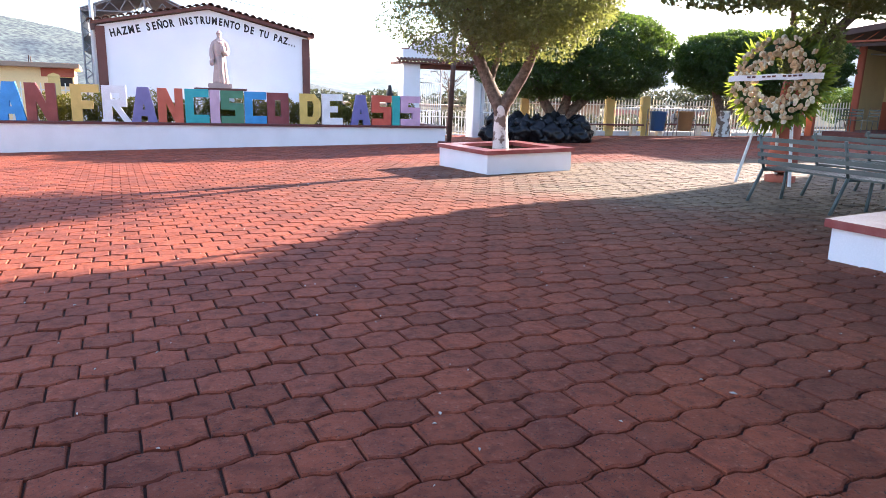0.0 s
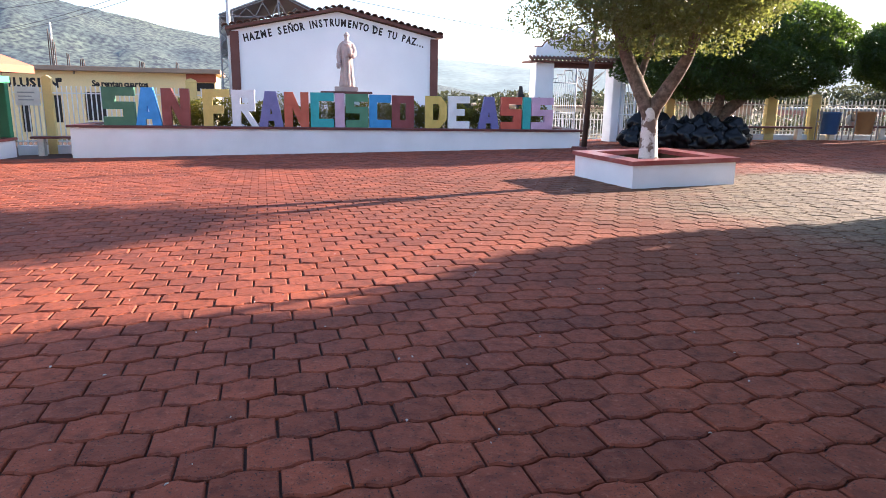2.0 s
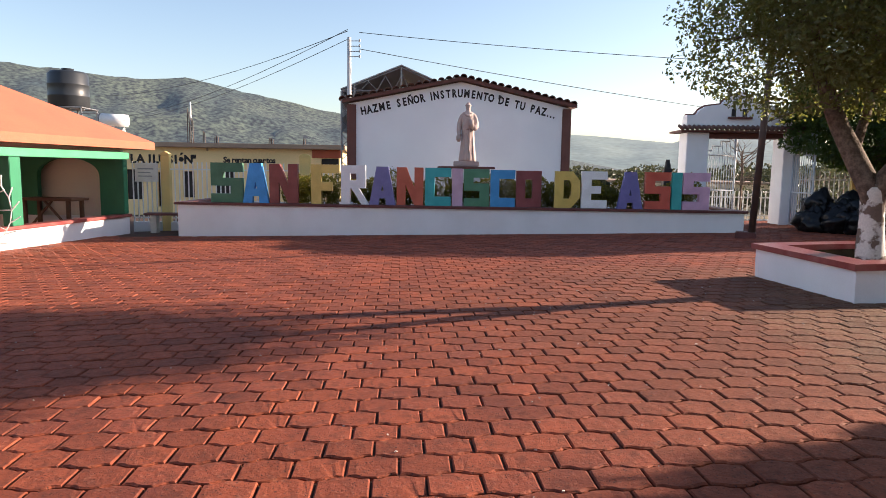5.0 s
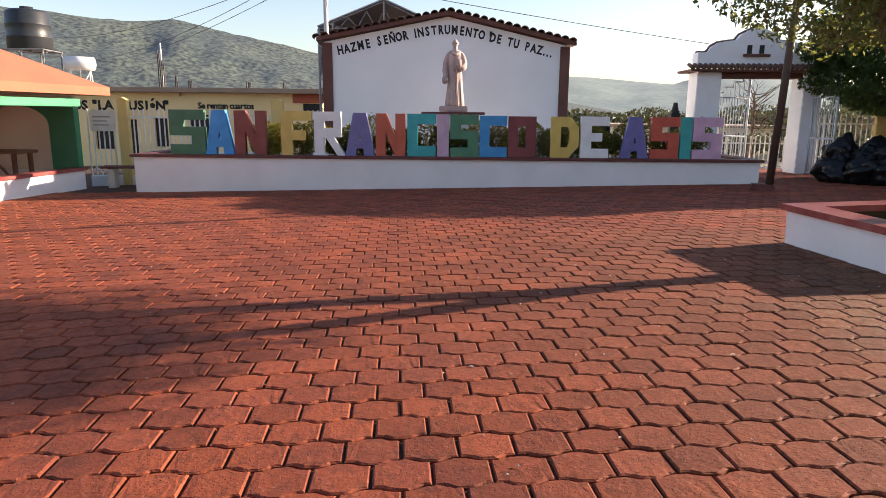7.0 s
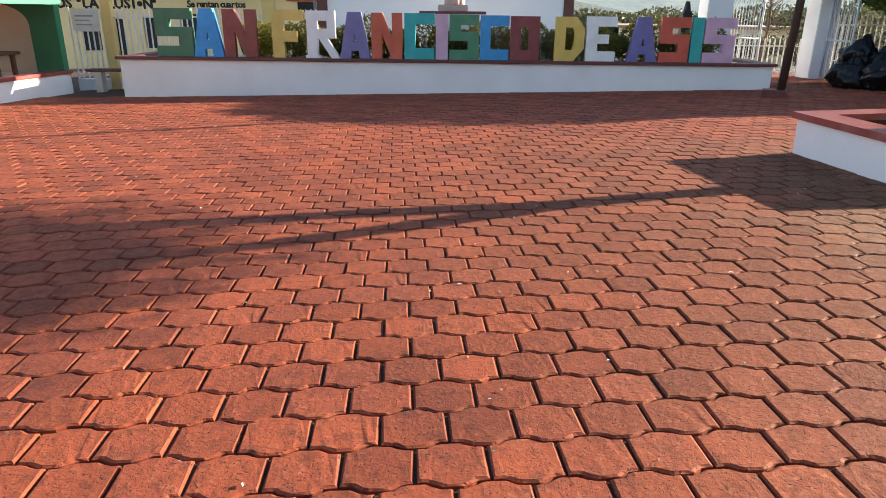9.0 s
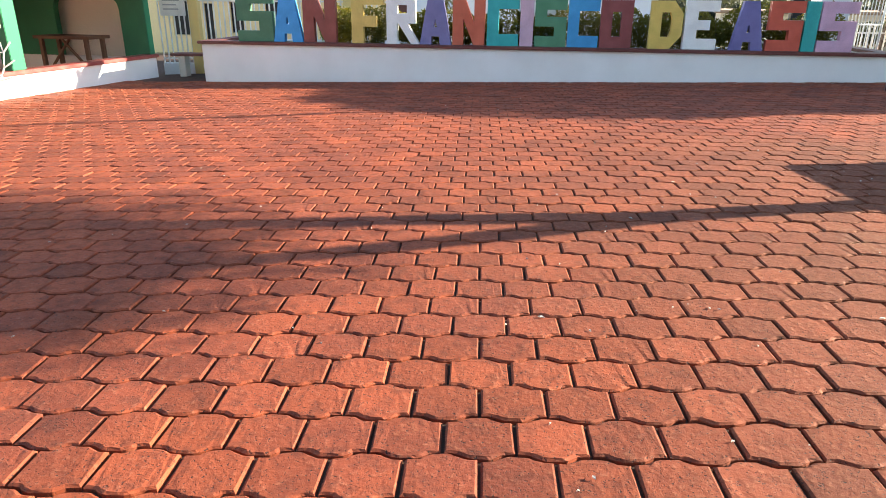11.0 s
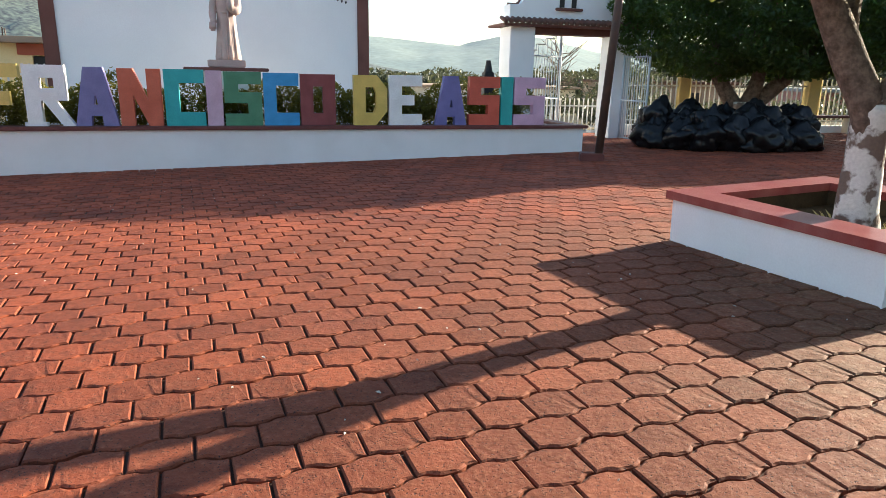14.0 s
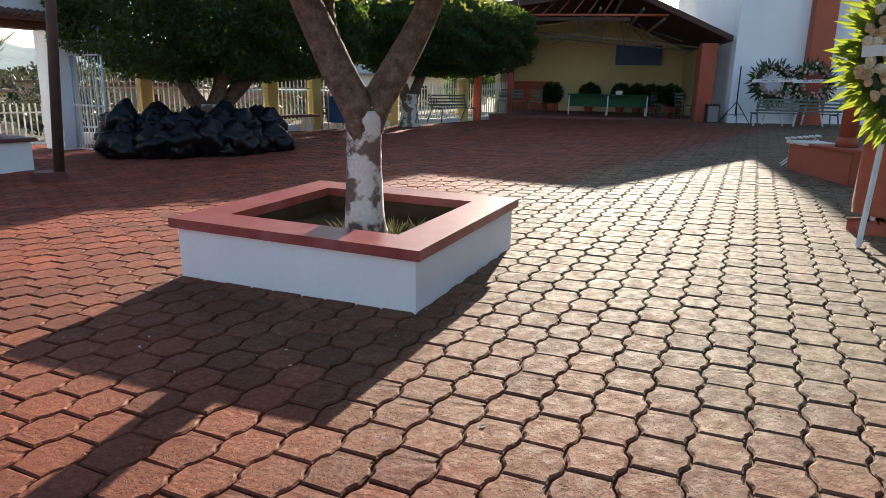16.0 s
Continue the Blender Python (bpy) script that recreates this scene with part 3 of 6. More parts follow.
def pedestal_and_statue():
    r = root("statue_pedestal", WALL @ pose(7.12, 1.30, 0, 0, 0, 0), "white pedestal with a dark overhanging slab", "pedestal")
    boxes("shaft", M_WHITE, r, (-0.42, -0.42, 0.3, 0.42, 0.42, 1.40), bevel=0.015)
    boxes("slab", M_CAPDARK, r, (-0.73, -0.55, 1.403, 0.73, 0.55, 1.465), bevel=0.012, label="dark stone slab")
    boxes("plinth", M_STONE, r, (-0.33, -0.30, 1.468, 0.33, 0.30, 1.60), bevel=0.015)
    bm = bmesh.new()
    seg = 40
    prof = [(0.0, .27, .22), (.06, .275, .23), (.25, .25, .21), (.5, .225, .19), (.75, .21, .175), (.86, .205, .17), (1.0, .225, .175), (1.12, .235, .17), (1.2, .20, .15), (1.26, .11, .11), (1.29, .085, .09), (1.33, .08, .085)]
    rings = []
    for z, rx, ry in prof:
        fold = 0.10 * max(0.0, 1 - z / 0.9)
        rings.append([bm.verts.new((math.cos(a) * rx * (1 + fold * math.sin(a * 9 + z * 2)), math.sin(a) * ry * (1 + fold * math.sin(a * 9 + z * 2)), z)) for a in [2 * math.pi * k / seg for k in range(seg)]])
    for a, b in zip(rings, rings[1:]):
        for k in range(seg):
            bm.faces.new((a[k], a[(k + 1) % seg], b[(k + 1) % seg], b[k]))
    bm.faces.new(rings[0][::-1])
    bm.faces.new(rings[-1])
    t = bmesh.new()
    bmesh.ops.create_uvsphere(t, u_segments=18, v_segments=12, radius=0.095)
    merge(bm, t, Matrix.Translation((0, -0.01, 1.40)) @ Matrix.Diagonal((0.92, 1.0, 1.22, 1)))
    t = bmesh.new()
    bmesh.ops.create_uvsphere(t, u_segments=18, v_segments=8, radius=0.115)
    merge(bm, t, Matrix.Translation((0, 0.02, 1.24)) @ Matrix.Diagonal((1.25, 1.0, 0.5, 1)))
    add_limb(bm, [(-.12, 0, 1.20, .07), (-.22, -.01, 1.10, .09), (-.285, -.02, .92, .085), (-.29, -.08, .74, .075), (-.25, -.17, .66, .05)], 4, 12)
    add_limb(bm, [(.12, 0, 1.20, .07), (.22, -.02, 1.10, .09), (.275, -.06, .94, .085), (.22, -.16, .86, .08), (.08, -.21, .90, .05)], 4, 12)
    # beard, tonsure rim and cowl folds
    t = bmesh.new()
    bmesh.ops.create_uvsphere(t, u_segments=12, v_segments=8, radius=0.06)
    merge(bm, t, Matrix.Translation((0, -0.06, 1.345)) @ Matrix.Diagonal((0.9, 0.7, 1.0, 1)))
    add_limb(bm, [(math.cos(q) * .088, -.01 + math.sin(q) * .098, 1.43, .02) for q in (0, .9, 1.8, 2.7, 3.6, 4.5, 5.4, 6.28)], 3, 8)
    add_limb(bm, [(-.15, -.06, 1.23, .035), (0, -.165, 1.16, .04), (.15, -.06, 1.23, .035)], 5, 8)
    for x in (-.13, -.07, .0, .11, .17):
        add_limb(bm, [(x * .8, -.155 + abs(x) * .3, .80, .012), (x * 1.05, -.19 + abs(x) * .35, .4, .02), (x * 1.2, -.215 + abs(x) * .35, .02, .026)], 4, 8)
    add_limb(bm, [(-.21, 0, .84, .022), (0, -.19, .83, .022), (.21, 0, .84, .022)], 5, 8)
    add_limb(bm, [(.05, -.20, .84, .02), (.06, -.215, .5, .016), (.05, -.225, .25, .014)], 4, 8)
    add_box(bm, .02, -.30, .86, .20, -.20, 1.06, 0.02)
    add_box(bm, -.38, -.22, .50, -.22, -.10, .68, 0.03)
    ob = part("statue", bm, M_STONE, smooth=True)
    ob.matrix_world = r.matrix_world @ pose(0.03, 0, 1.602) @ Matrix.Diagonal((0.78, 0.85, 1.0, 1))
    tagged(ob, "pinkish grey stone statue of a robed friar on the pedestal", "statue")


pedestal_and_statue()

# ---- the gabled building ----
GABLE = pose(-10.69, 19.64, 0.0, 0, 0, 29.0)
GW = 6.49


def gable_building():
    r = root("gabled_building", GABLE, "white gabled building with brown pilasters and a clay tile edge", "building")
    mid, eave, apex = GW / 2, 3.20, 3.88
    bm = bmesh.new()
    add_prism(bm, [(0.05, -0.5), (GW - 0.05, -0.5), (GW - 0.05, eave), (mid, apex), (0.05, eave)], 0.0, 0.25)
    part("front_wall", bm, M_GABLE, r)
    boxes("side_wall", M_GABLE, r, (0.05, 0.253, -0.5, 0.3, 7.0, eave - 0.05), bevel=0.0)
    boxes("side_wall", M_GABLE, r, (GW - 0.3, 0.253, -0.5, GW - 0.05, 7.0, eave - 0.05), bevel=0.0)
    for x0 in (0.0, GW - 0.26):
        boxes("pilaster", M_BROWN, r, (x0, -0.05, -0.5, x0 + 0.26, -0.003, eave - 0.02), bevel=0.01, label="brown painted pilaster")
    for side in (0, 1):
        bm = bmesh.new()
        x0, x1 = (-0.12, mid) if side == 0 else (GW + 0.12, mid)
        z0, z1 = eave + 0.03 - 0.12 * 0.21, apex + 0.03
        v = [(x0, -0.22, z0), (x1, -0.22, z1), (x1, 7.1, z1), (x0, 7.1, z0)]
        t = bmesh.new()
        vs = [t.verts.new(p) for p in v]
        f = t.faces.new(vs)
        ex = bmesh.ops.extrude_face_region(t, geom=[f])
        bmesh.ops.translate(t, verts=[q for q in ex["geom"] if isinstance(q, bmesh.types.BMVert)], vec=(0, 0, 0.09))
        bmesh.ops.recalc_face_normals(t, faces=t.faces[:])
        merge(bm, t)
        part("roof", bm, M_BROWN, r)
    # clay barrel tiles lying across the rake
    bm = bmesh.new()
    seg = 8
    vs = []
    for y in (-0.30, 0.25):
        for k in range(seg + 1):
            a = math.pi * k / seg
            vs.append(((math.cos(a) * 0.095), y, math.sin(a) * 0.075))
        for k in range(seg + 1):
            a = math.pi * (seg - k) / seg
            vs.append(((math.cos(a) * 0.08), y, math.sin(a) * 0.058))
    n = 2 * (seg + 1)
    bv = [bm.verts.new(v) for v in vs]
    for k in range(n):
        bm.faces.new((bv[k], bv[(k + 1) % n], bv[n + (k + 1) % n], bv[n + k]))
    for k in range(seg):
        bm.faces.new((bv[k], bv[k + 1], bv[n - 2 - k], bv[n - 1 - k]))
        bm.faces.new((bv[n + k + 1], bv[n + k], bv[2 * n - 1 - k], bv[2 * n - 2 - k]))
    bmesh.ops.recalc_face_normals(bm, faces=bm.faces[:])
    first = part("roof_tile", bm, M_TILE, r)
    rng = random.Random(3)
    pos = [-0.12 + 0.2135 * k for k in range(32)]
    ang = math.degrees(math.atan2(apex - eave, mid))
    for k, x in enumerate(pos):
        z = eave + 0.125 + (apex - eave) / mid * (x if x < mid else GW - x)
        m = pose(x, rng.uniform(-0.02, 0.02), z, 0, (-ang if x < mid else ang) + rng.uniform(-4, 4), 0)
        if k == 0:
            first.matrix_local = m
        else:
            same("roof_tile", first, m, r)
    # the prayer, letter by letter along the gable
    text = "HAZME SE\u00d1OR INSTRUMENTO DE TU PAZ..."
    widths = {"I": 0.6, " ": 0.75, ".": 0.55, "M": 1.2, "N": 1.05}
    adv = [widths.get(c, 1.0) for c in text]
    total, x = sum(adv), 0.40
    step = (6.02 - 0.40) / total
    cache = {}
    for c, a in zip(text, adv):
        cx = x + a * step / 2
        x += a * step
        if c == " ":
            continue
        if c not in cache:
            cache[c] = glyph(c, 0.285, 0.004, 0.011)
            cache[c].materials.append(M_BLACK)
        o = new("painted_letter", cache[c])
        o.parent = r
        # the line bends gently under the peak
        d = abs(cx - mid)
        z = 2.925 + 0.56 * (1 - (math.sqrt(d * d + 0.35) - math.sqrt(0.35)) / (math.sqrt(2.8 * 2.8 + 0.35) - math.sqrt(0.35)))
        slope = (-1 if cx > mid else 1) * 11 * min(1, d / 0.6)
        o.matrix_local = pose(cx, -0.006, z - 0.03, 0, -slope, 0) @ Matrix.Diagonal((0.76, 1, 1.08, 1))
    rods("wall_lamp", M_BLACK, r, ((4.35, -0.02, 3.50), (4.35, -0.10, 3.50), 0.012), ((4.35, -0.10, 3.52), (4.35, -0.10, 3.40), 0.03), label="small dark lamp")


gable_building()


def steel_canopy():
    """Grey sheet canopy on a lattice frame behind the gable."""
    r = root("steel_canopy", GABLE @ pose(-0.3, 3.2, 0.0, 0, 0, -4), "grey sheet-metal canopy on a lattice frame behind the gable", "canopy")
    bm = bmesh.new()
    for x0, z0, x1, z1 in ((-0.1, 3.95, 1.9, 4.75), (1.9, 4.75, 3.3, 4.15)):
        t = bmesh.new()
        f = t.faces.new([t.verts.new(p) for p in ((x0, 0, z0), (x1, 0, z1), (x1, 3.2, z1 - 0.25), (x0, 3.2, z0 - 0.25))])
        ex = bmesh.ops.extrude_face_region(t, geom=[f])
        bmesh.ops.translate(t, verts=[q for q in ex["geom"] if isinstance(q, bmesh.types.BMVert)], vec=(0, 0, 0.04))
        bmesh.ops.recalc_face_normals(t, faces=t.faces[:])
        merge(bm, t)
    part("roof_sheet", bm, M_SHEET, r)
    boxes("side_sheet", M_SHEET, r, (-0.12, 0.3, 2.6, -0.08, 3.0, 3.9), bevel=0.0)
    bars = []
    for y in (0.05, 3.1):
        for x, z in ((-0.08, 3.9), (0.35, 4.1), (1.9, 4.7), (3.25, 4.1)):
            bars.append(((x, y, -0.3), (x, y, z), 0.035))
        bars += [((-0.08, y, 3.9), (3.25, y, 4.0), 0.025), ((-0.08, y, 3.92), (1.9, y, 4.7), 0.025), ((1.9, y, 4.7), (3.25, y, 4.1), 0.025)]
        for k in range(6):
            x = k * 0.55
            bars.append(((x, y, 3.93), (x + 0.27, y, 3.93 + 0.4 * min(x + 0.27, 3.2 - x) * 0.9), 0.015))
            bars.append(((x + 0.27, y, 3.93 + 0.4 * min(x + 0.27, 3.2 - x) * 0.9), (x + 0.55, y, 3.95), 0.015))
    for k in range(8):
        z = 0.3 + k * 0.45
        bars.append(((-0.08, 0.05, z), (0.35, 0.05, z + 0.4), 0.014))
        bars.append(((0.35, 0.05, z), (-0.08, 0.05, z + 0.4), 0.014))
    rods("frame", M_STEEL, r, *bars, seg=6, label="lattice of steel tubes")


steel_canopy()


def utility_pole(x, y, h, rad, arm=True):
    r = root("utility_pole", at(x, y, 20), "pale concrete utility pole with insulators", "pole")
    bm = bmesh.new()
    add_rod(bm, (0, 0, -0.3), (0, 0, h), rad, rad * 0.7, 14)
    part("shaft", bm, M_POLEGREY, r, smooth=True)
    if arm:
        for k in range(4):
            z = h - 0.12 - k * 0.16
            rods("bracket", M_STEEL, r, ((0, -0.05, z), (0.34, -0.05, z), 0.012), seg=6)
            bm = bmesh.new()
            add_rod(bm, (0.34, -0.05, z - 0.03), (0.34, -0.05, z + 0.05), 0.03, 0.022, 8)
            part("insulator", bm, M_STEEL, r)
    return r


utility_pole(-11.85, 21.6, 5.8, 0.085)

# ---- the yellow house, tank and heater ----
HOUSE = pose(-24.9, 23.62, 0.0, 0, 0, 29.0)


def text_line(parent, text, x0, x1, z, size, m=None, name="painted_letter", bold=0.01):
    adv = [0.55 if c in "Il.,\"i" else (0.5 if c == " " else 1.0) for c in text]
    step, x = (x1 - x0) / sum(adv), x0
    for c, a in zip(text, adv):
        if c != " ":
            me = glyph(c, size, 0.004, bold)
            me.materials.append(M_BLACK)
            o = new(name, me)
            o.parent = parent
            o.matrix_local = pose(x + a * step / 2, -0.008, z)
        x += a * step


def yellow_house():
    r = root("yellow_house", HOUSE, "single-storey yellow house with a flat concrete roof", "house")
    L, D = 9.55, 6.0
    wins = [(0.45, 1.15, -0.1, 1.2), (1.75, 2.1, -0.4, 1.1), (2.8, 3.3, 0.0, 1.15), (4.2, 5.0, 0.1, 1.3), (8.75, 9.5, 1.40, 1.78)]
    x = -4.5
    for a, b, z0, z1 in sorted(wins):
        boxes("wall_panel", M_YELLOW, r, (x, 0, -0.9, a, 0.2, 2.16), bevel=0.0)
        boxes("wall_panel", M_YELLOW, r, (a, 0, -0.9, b, 0.2, z0), bevel=0.0)
        boxes("wall_panel", M_YELLOW, r, (a, 0, z1, b, 0.2, 2.16), bevel=0.0)
        x = b
    boxes("wall_panel", M_YELLOW, r, (x, 0, -0.9, L, 0.2, 2.16), bevel=0.0)
    boxes("side_wall", M_YELLOW, r, (-4.5, 0.203, -0.9, -4.3, D, 2.16), bevel=0.0)
    boxes("side_wall", M_YELLOW, r, (L - 0.2, 0.203, -0.9, L, D, 2.16), bevel=0.0)
    boxes("back_wall", M_YELLOW, r, (-4.297, D - 0.2, -0.9, L - 0.203, D, 2.16), bevel=0.0)
    boxes("roof_slab", M_SLAB, r, (-4.8, -0.45, 2.163, L + 0.25, D + 0.2, 2.36), bevel=0.02, label="weathered concrete roof slab")
    boxes("porch_fascia", M_ORANGE, r, (8.35, -0.06, 1.80, L + 0.05, -0.003, 2.155), bevel=0.01)
    for a, b, z0, z1 in wins:
        boxes("window", M_DARKIN, r, (a + 0.01, 0.12, z0 + 0.01, b - 0.01, 0.15, z1 - 0.01), bevel=0.0, label="dark window pane")
    text_line(r, "LOS \"LA ILUSI\u00d3N\"", -0.62, 3.40, 1.48, 0.50, bold=0.022)
    text_line(r, "Se rentan cuartos", 4.55, 6.78, 1.55, 0.34, bold=0.012)
    rods("drain_pipe", M_SLAB, r, ((3.9, -0.06, 2.16), (3.9, -0.06, 2.02), 0.04), ((4.0, -0.5, 2.2), (4.0, -0.1, 2.2), 0.03))
    for k, x in enumerate((2.9, 3.05, 3.55, 4.05, 4.12, 6.4, 6.5, 7.9)):
        h = (1.5, 1.1, 0.55, 0.32, 0.35, 0.3, 0.28, 0.3)[k]
        rods("rebar", M_RUST, r, ((x, 0.6, 2.36), (x + 0.02, 0.6, 2.36 + h), 0.02), ((x + 0.09, 0.6, 2.36), (x + 0.08, 0.6, 2.36 + h * 0.9), 0.02), seg=6, label="rusty starter bars")
    rods("roof_pipe", M_BARS, r, ((3.02, 0.7, 2.36), (3.02, 0.7, 4.15), 0.035))


yellow_house()


def water_tank():
    r = root("water_tank", HOUSE @ pose(-2.65, 2.0, 2.36), "black plastic water tank on a steel stand", "water tank")
    bm = bmesh.new()
    seg, prof = 28, [(0.0, .80), (.04, .84), (.47, .84), (.485, .85), (.50, .84), (.97, .84), (.985, .85), (1.0, .84), (1.45, .82), (1.56, .70), (1.60, .25), (1.70, .25), (1.72, .0)]
    rings = [[bm.verts.new((math.cos(2 * math.pi * k / seg) * rr, math.sin(2 * math.pi * k / seg) * rr, z + 1.55)) for k in range(seg)] for z, rr in prof]
    for a, b in zip(rings, rings[1:]):
        for k in range(seg):
            bm.faces.new((a[k], a[(k + 1) % seg], b[(k + 1) % seg], b[k]))
    bm.faces.new(rings[0][::-1])
    part("tank", bm, M_TANK, r, smooth=True)
    bars = []
    for x in (-0.85, 0.0, 0.85, 1.55):
        for y in (-0.8, 0.8):
            bars.append(((x, y, 0), (x, y, 1.5 if x < 1 else 1.25), 0.035))
    for y in (-0.8, 0.8):
        bars += [((-0.9, y, 1.5), (0.9, y, 1.5), 0.04), ((0.9, y, 1.25), (1.55, y, 1.25), 0.025), ((-0.85, y, 0.5), (1.55, y, 0.5), 0.02)]
    for x in (-0.85, -0.3, 0.3, 0.85):
        bars.append(((x, -0.85, 1.51), (x, 0.85, 1.51), 0.03))
    for bar in bars:
        rods("stand_bar", M_STEEL, r, bar, seg=6, label="dark steel bar")
    h = root("solar_heater", HOUSE @ pose(-0.4, 1.2, 2.36), "white solar water heater drum on a small frame", "water heater")
    bm = bmesh.new()
    add_rod(bm, (-0.55, 0, 1.0), (0.55, 0, 0.95), 0.27, 0.27, 24)
    part("drum", bm, M_ENAMEL, h, smooth=True)
    for foot, head in (((-0.4, -0.15, 0), (-0.4, 0, 0.8)), ((0.4, -0.15, 0), (0.4, 0, 0.75)), ((0.35, 0.3, 0), (0.4, 0, 0.8)), ((-0.45, 0.3, 0), (-0.4, 0, 0.8)), ((0.2, -0.3, 0.1), (0.42, 0, 0.7))):
        rods("strut", M_BARS, h, (foot, head, 0.025), seg=6)


water_tank()

# ---- railings ----


def railing(name, m, length, z0, z1, spacing, pillars, label, group, wave=0.0, pillar_h=None, curb=0.25, mat_bar=None):
    """Upright bars between two rails, with rendered pillars."""
    r = root(name, m, label, "fence", group)
    mb = mat_bar or M_BARS
    bm = bmesh.new()
    add_rod(bm, (0, 0, 0), (0, 0, 1), 0.019, seg=6)
    bar = part("bar", bm, mb, r)
    n = int(length / spacing)
    used = False
    for k in range(n + 1):
        x = k * length / n
        if any(a - 0.02 < x < b + 0.02 for a, b in pillars):
            continue
        top = z1 + wave * math.sin(x * 2.2)
        mm = Matrix.Translation((x, 0, z0)) @ Matrix.Diagonal((1, 1, top - z0, 1))
        if not used:
            bar.matrix_local, used = mm, True
        else:
            same("bar", bar, mm, r)
    boxes("rail", mb, r, (0, -0.018, z0 + 0.12, length, 0.018, z0 + 0.155), bevel=0.0)
    boxes("rail", mb, r, (0, -0.018, z1 - 0.22, length, 0.018, z1 - 0.185), bevel=0.0)
    if curb:
        boxes("kerb", M_WHITE, r, (0, -0.10, z0 - 0.5, length, 0.10, z0 + 0.02), bevel=0.01)
    for a, b in pillars:
        w = (b - a) / 2
        bm = bmesh.new()
        add_box(bm, a, -w, z0 - 0.5, b, w, (pillar_h or z1) - 0.05, 0.012)
        add_prism(bm, [(a - 0.02, (pillar_h or z1) - 0.047), (b + 0.02, (pillar_h or z1) - 0.047), (b - 0.02, (pillar_h or z1) + 0.02), ((a + b) / 2, (pillar_h or z1) + 0.07), (a + 0.02, (pillar_h or z1) + 0.02)], -w, w)
        part("pillar", bm, M_PILLAR, r, "yellow rendered pillar")
    return r


railing("railing", pose(-15.85, 16.72, 0, 0, 0, 29.4), 5.9, -0.22, 1.48, 0.125, [(0.79, 1.02), (4.6, 4.9)], "white barred railing between yellow pillars", "railings", pillar_h=1.70)


board = root("sign_board", pose(-15.85, 16.72, 0, 0, 0, 29.4) @ pose(0.08, -0.06, 0.92), "pale weathered sign board wired to the railing", "sign")
boxes("panel", M_BARS, board, (0, -0.02, 0, 0.62, 0.02, 0.52), bevel=0.006)
boxes("writing", M_SHEET, board, (0.08, -0.026, 0.34, 0.5, -0.0205, 0.38), (0.08, -0.026, 0.24, 0.42, -0.0205, 0.27), (0.08, -0.026, 0.14, 0.46, -0.0205, 0.17), bevel=0.0, label="faded lines of unreadable writing")


def stone_bench(m, length):
    r = root("stone_bench", m, "low bench with a dark slab on two posts", "bench")
    boxes("seat_slab", M_CAPDARK, r, (0, -0.2, 0.40, length, 0.2, 0.46), bevel=0.012)
    for x in (0.12 * length, 0.88 * length - 0.16):
        boxes("post", M_CREAM, r, (x, -0.14, -0.1, x + 0.16, 0.14, 0.397), bevel=0.01)


stone_bench(pose(-15.0, 16.35, -0.36, 0, 0, 29), 1.3)

# ---- green pavilion ----


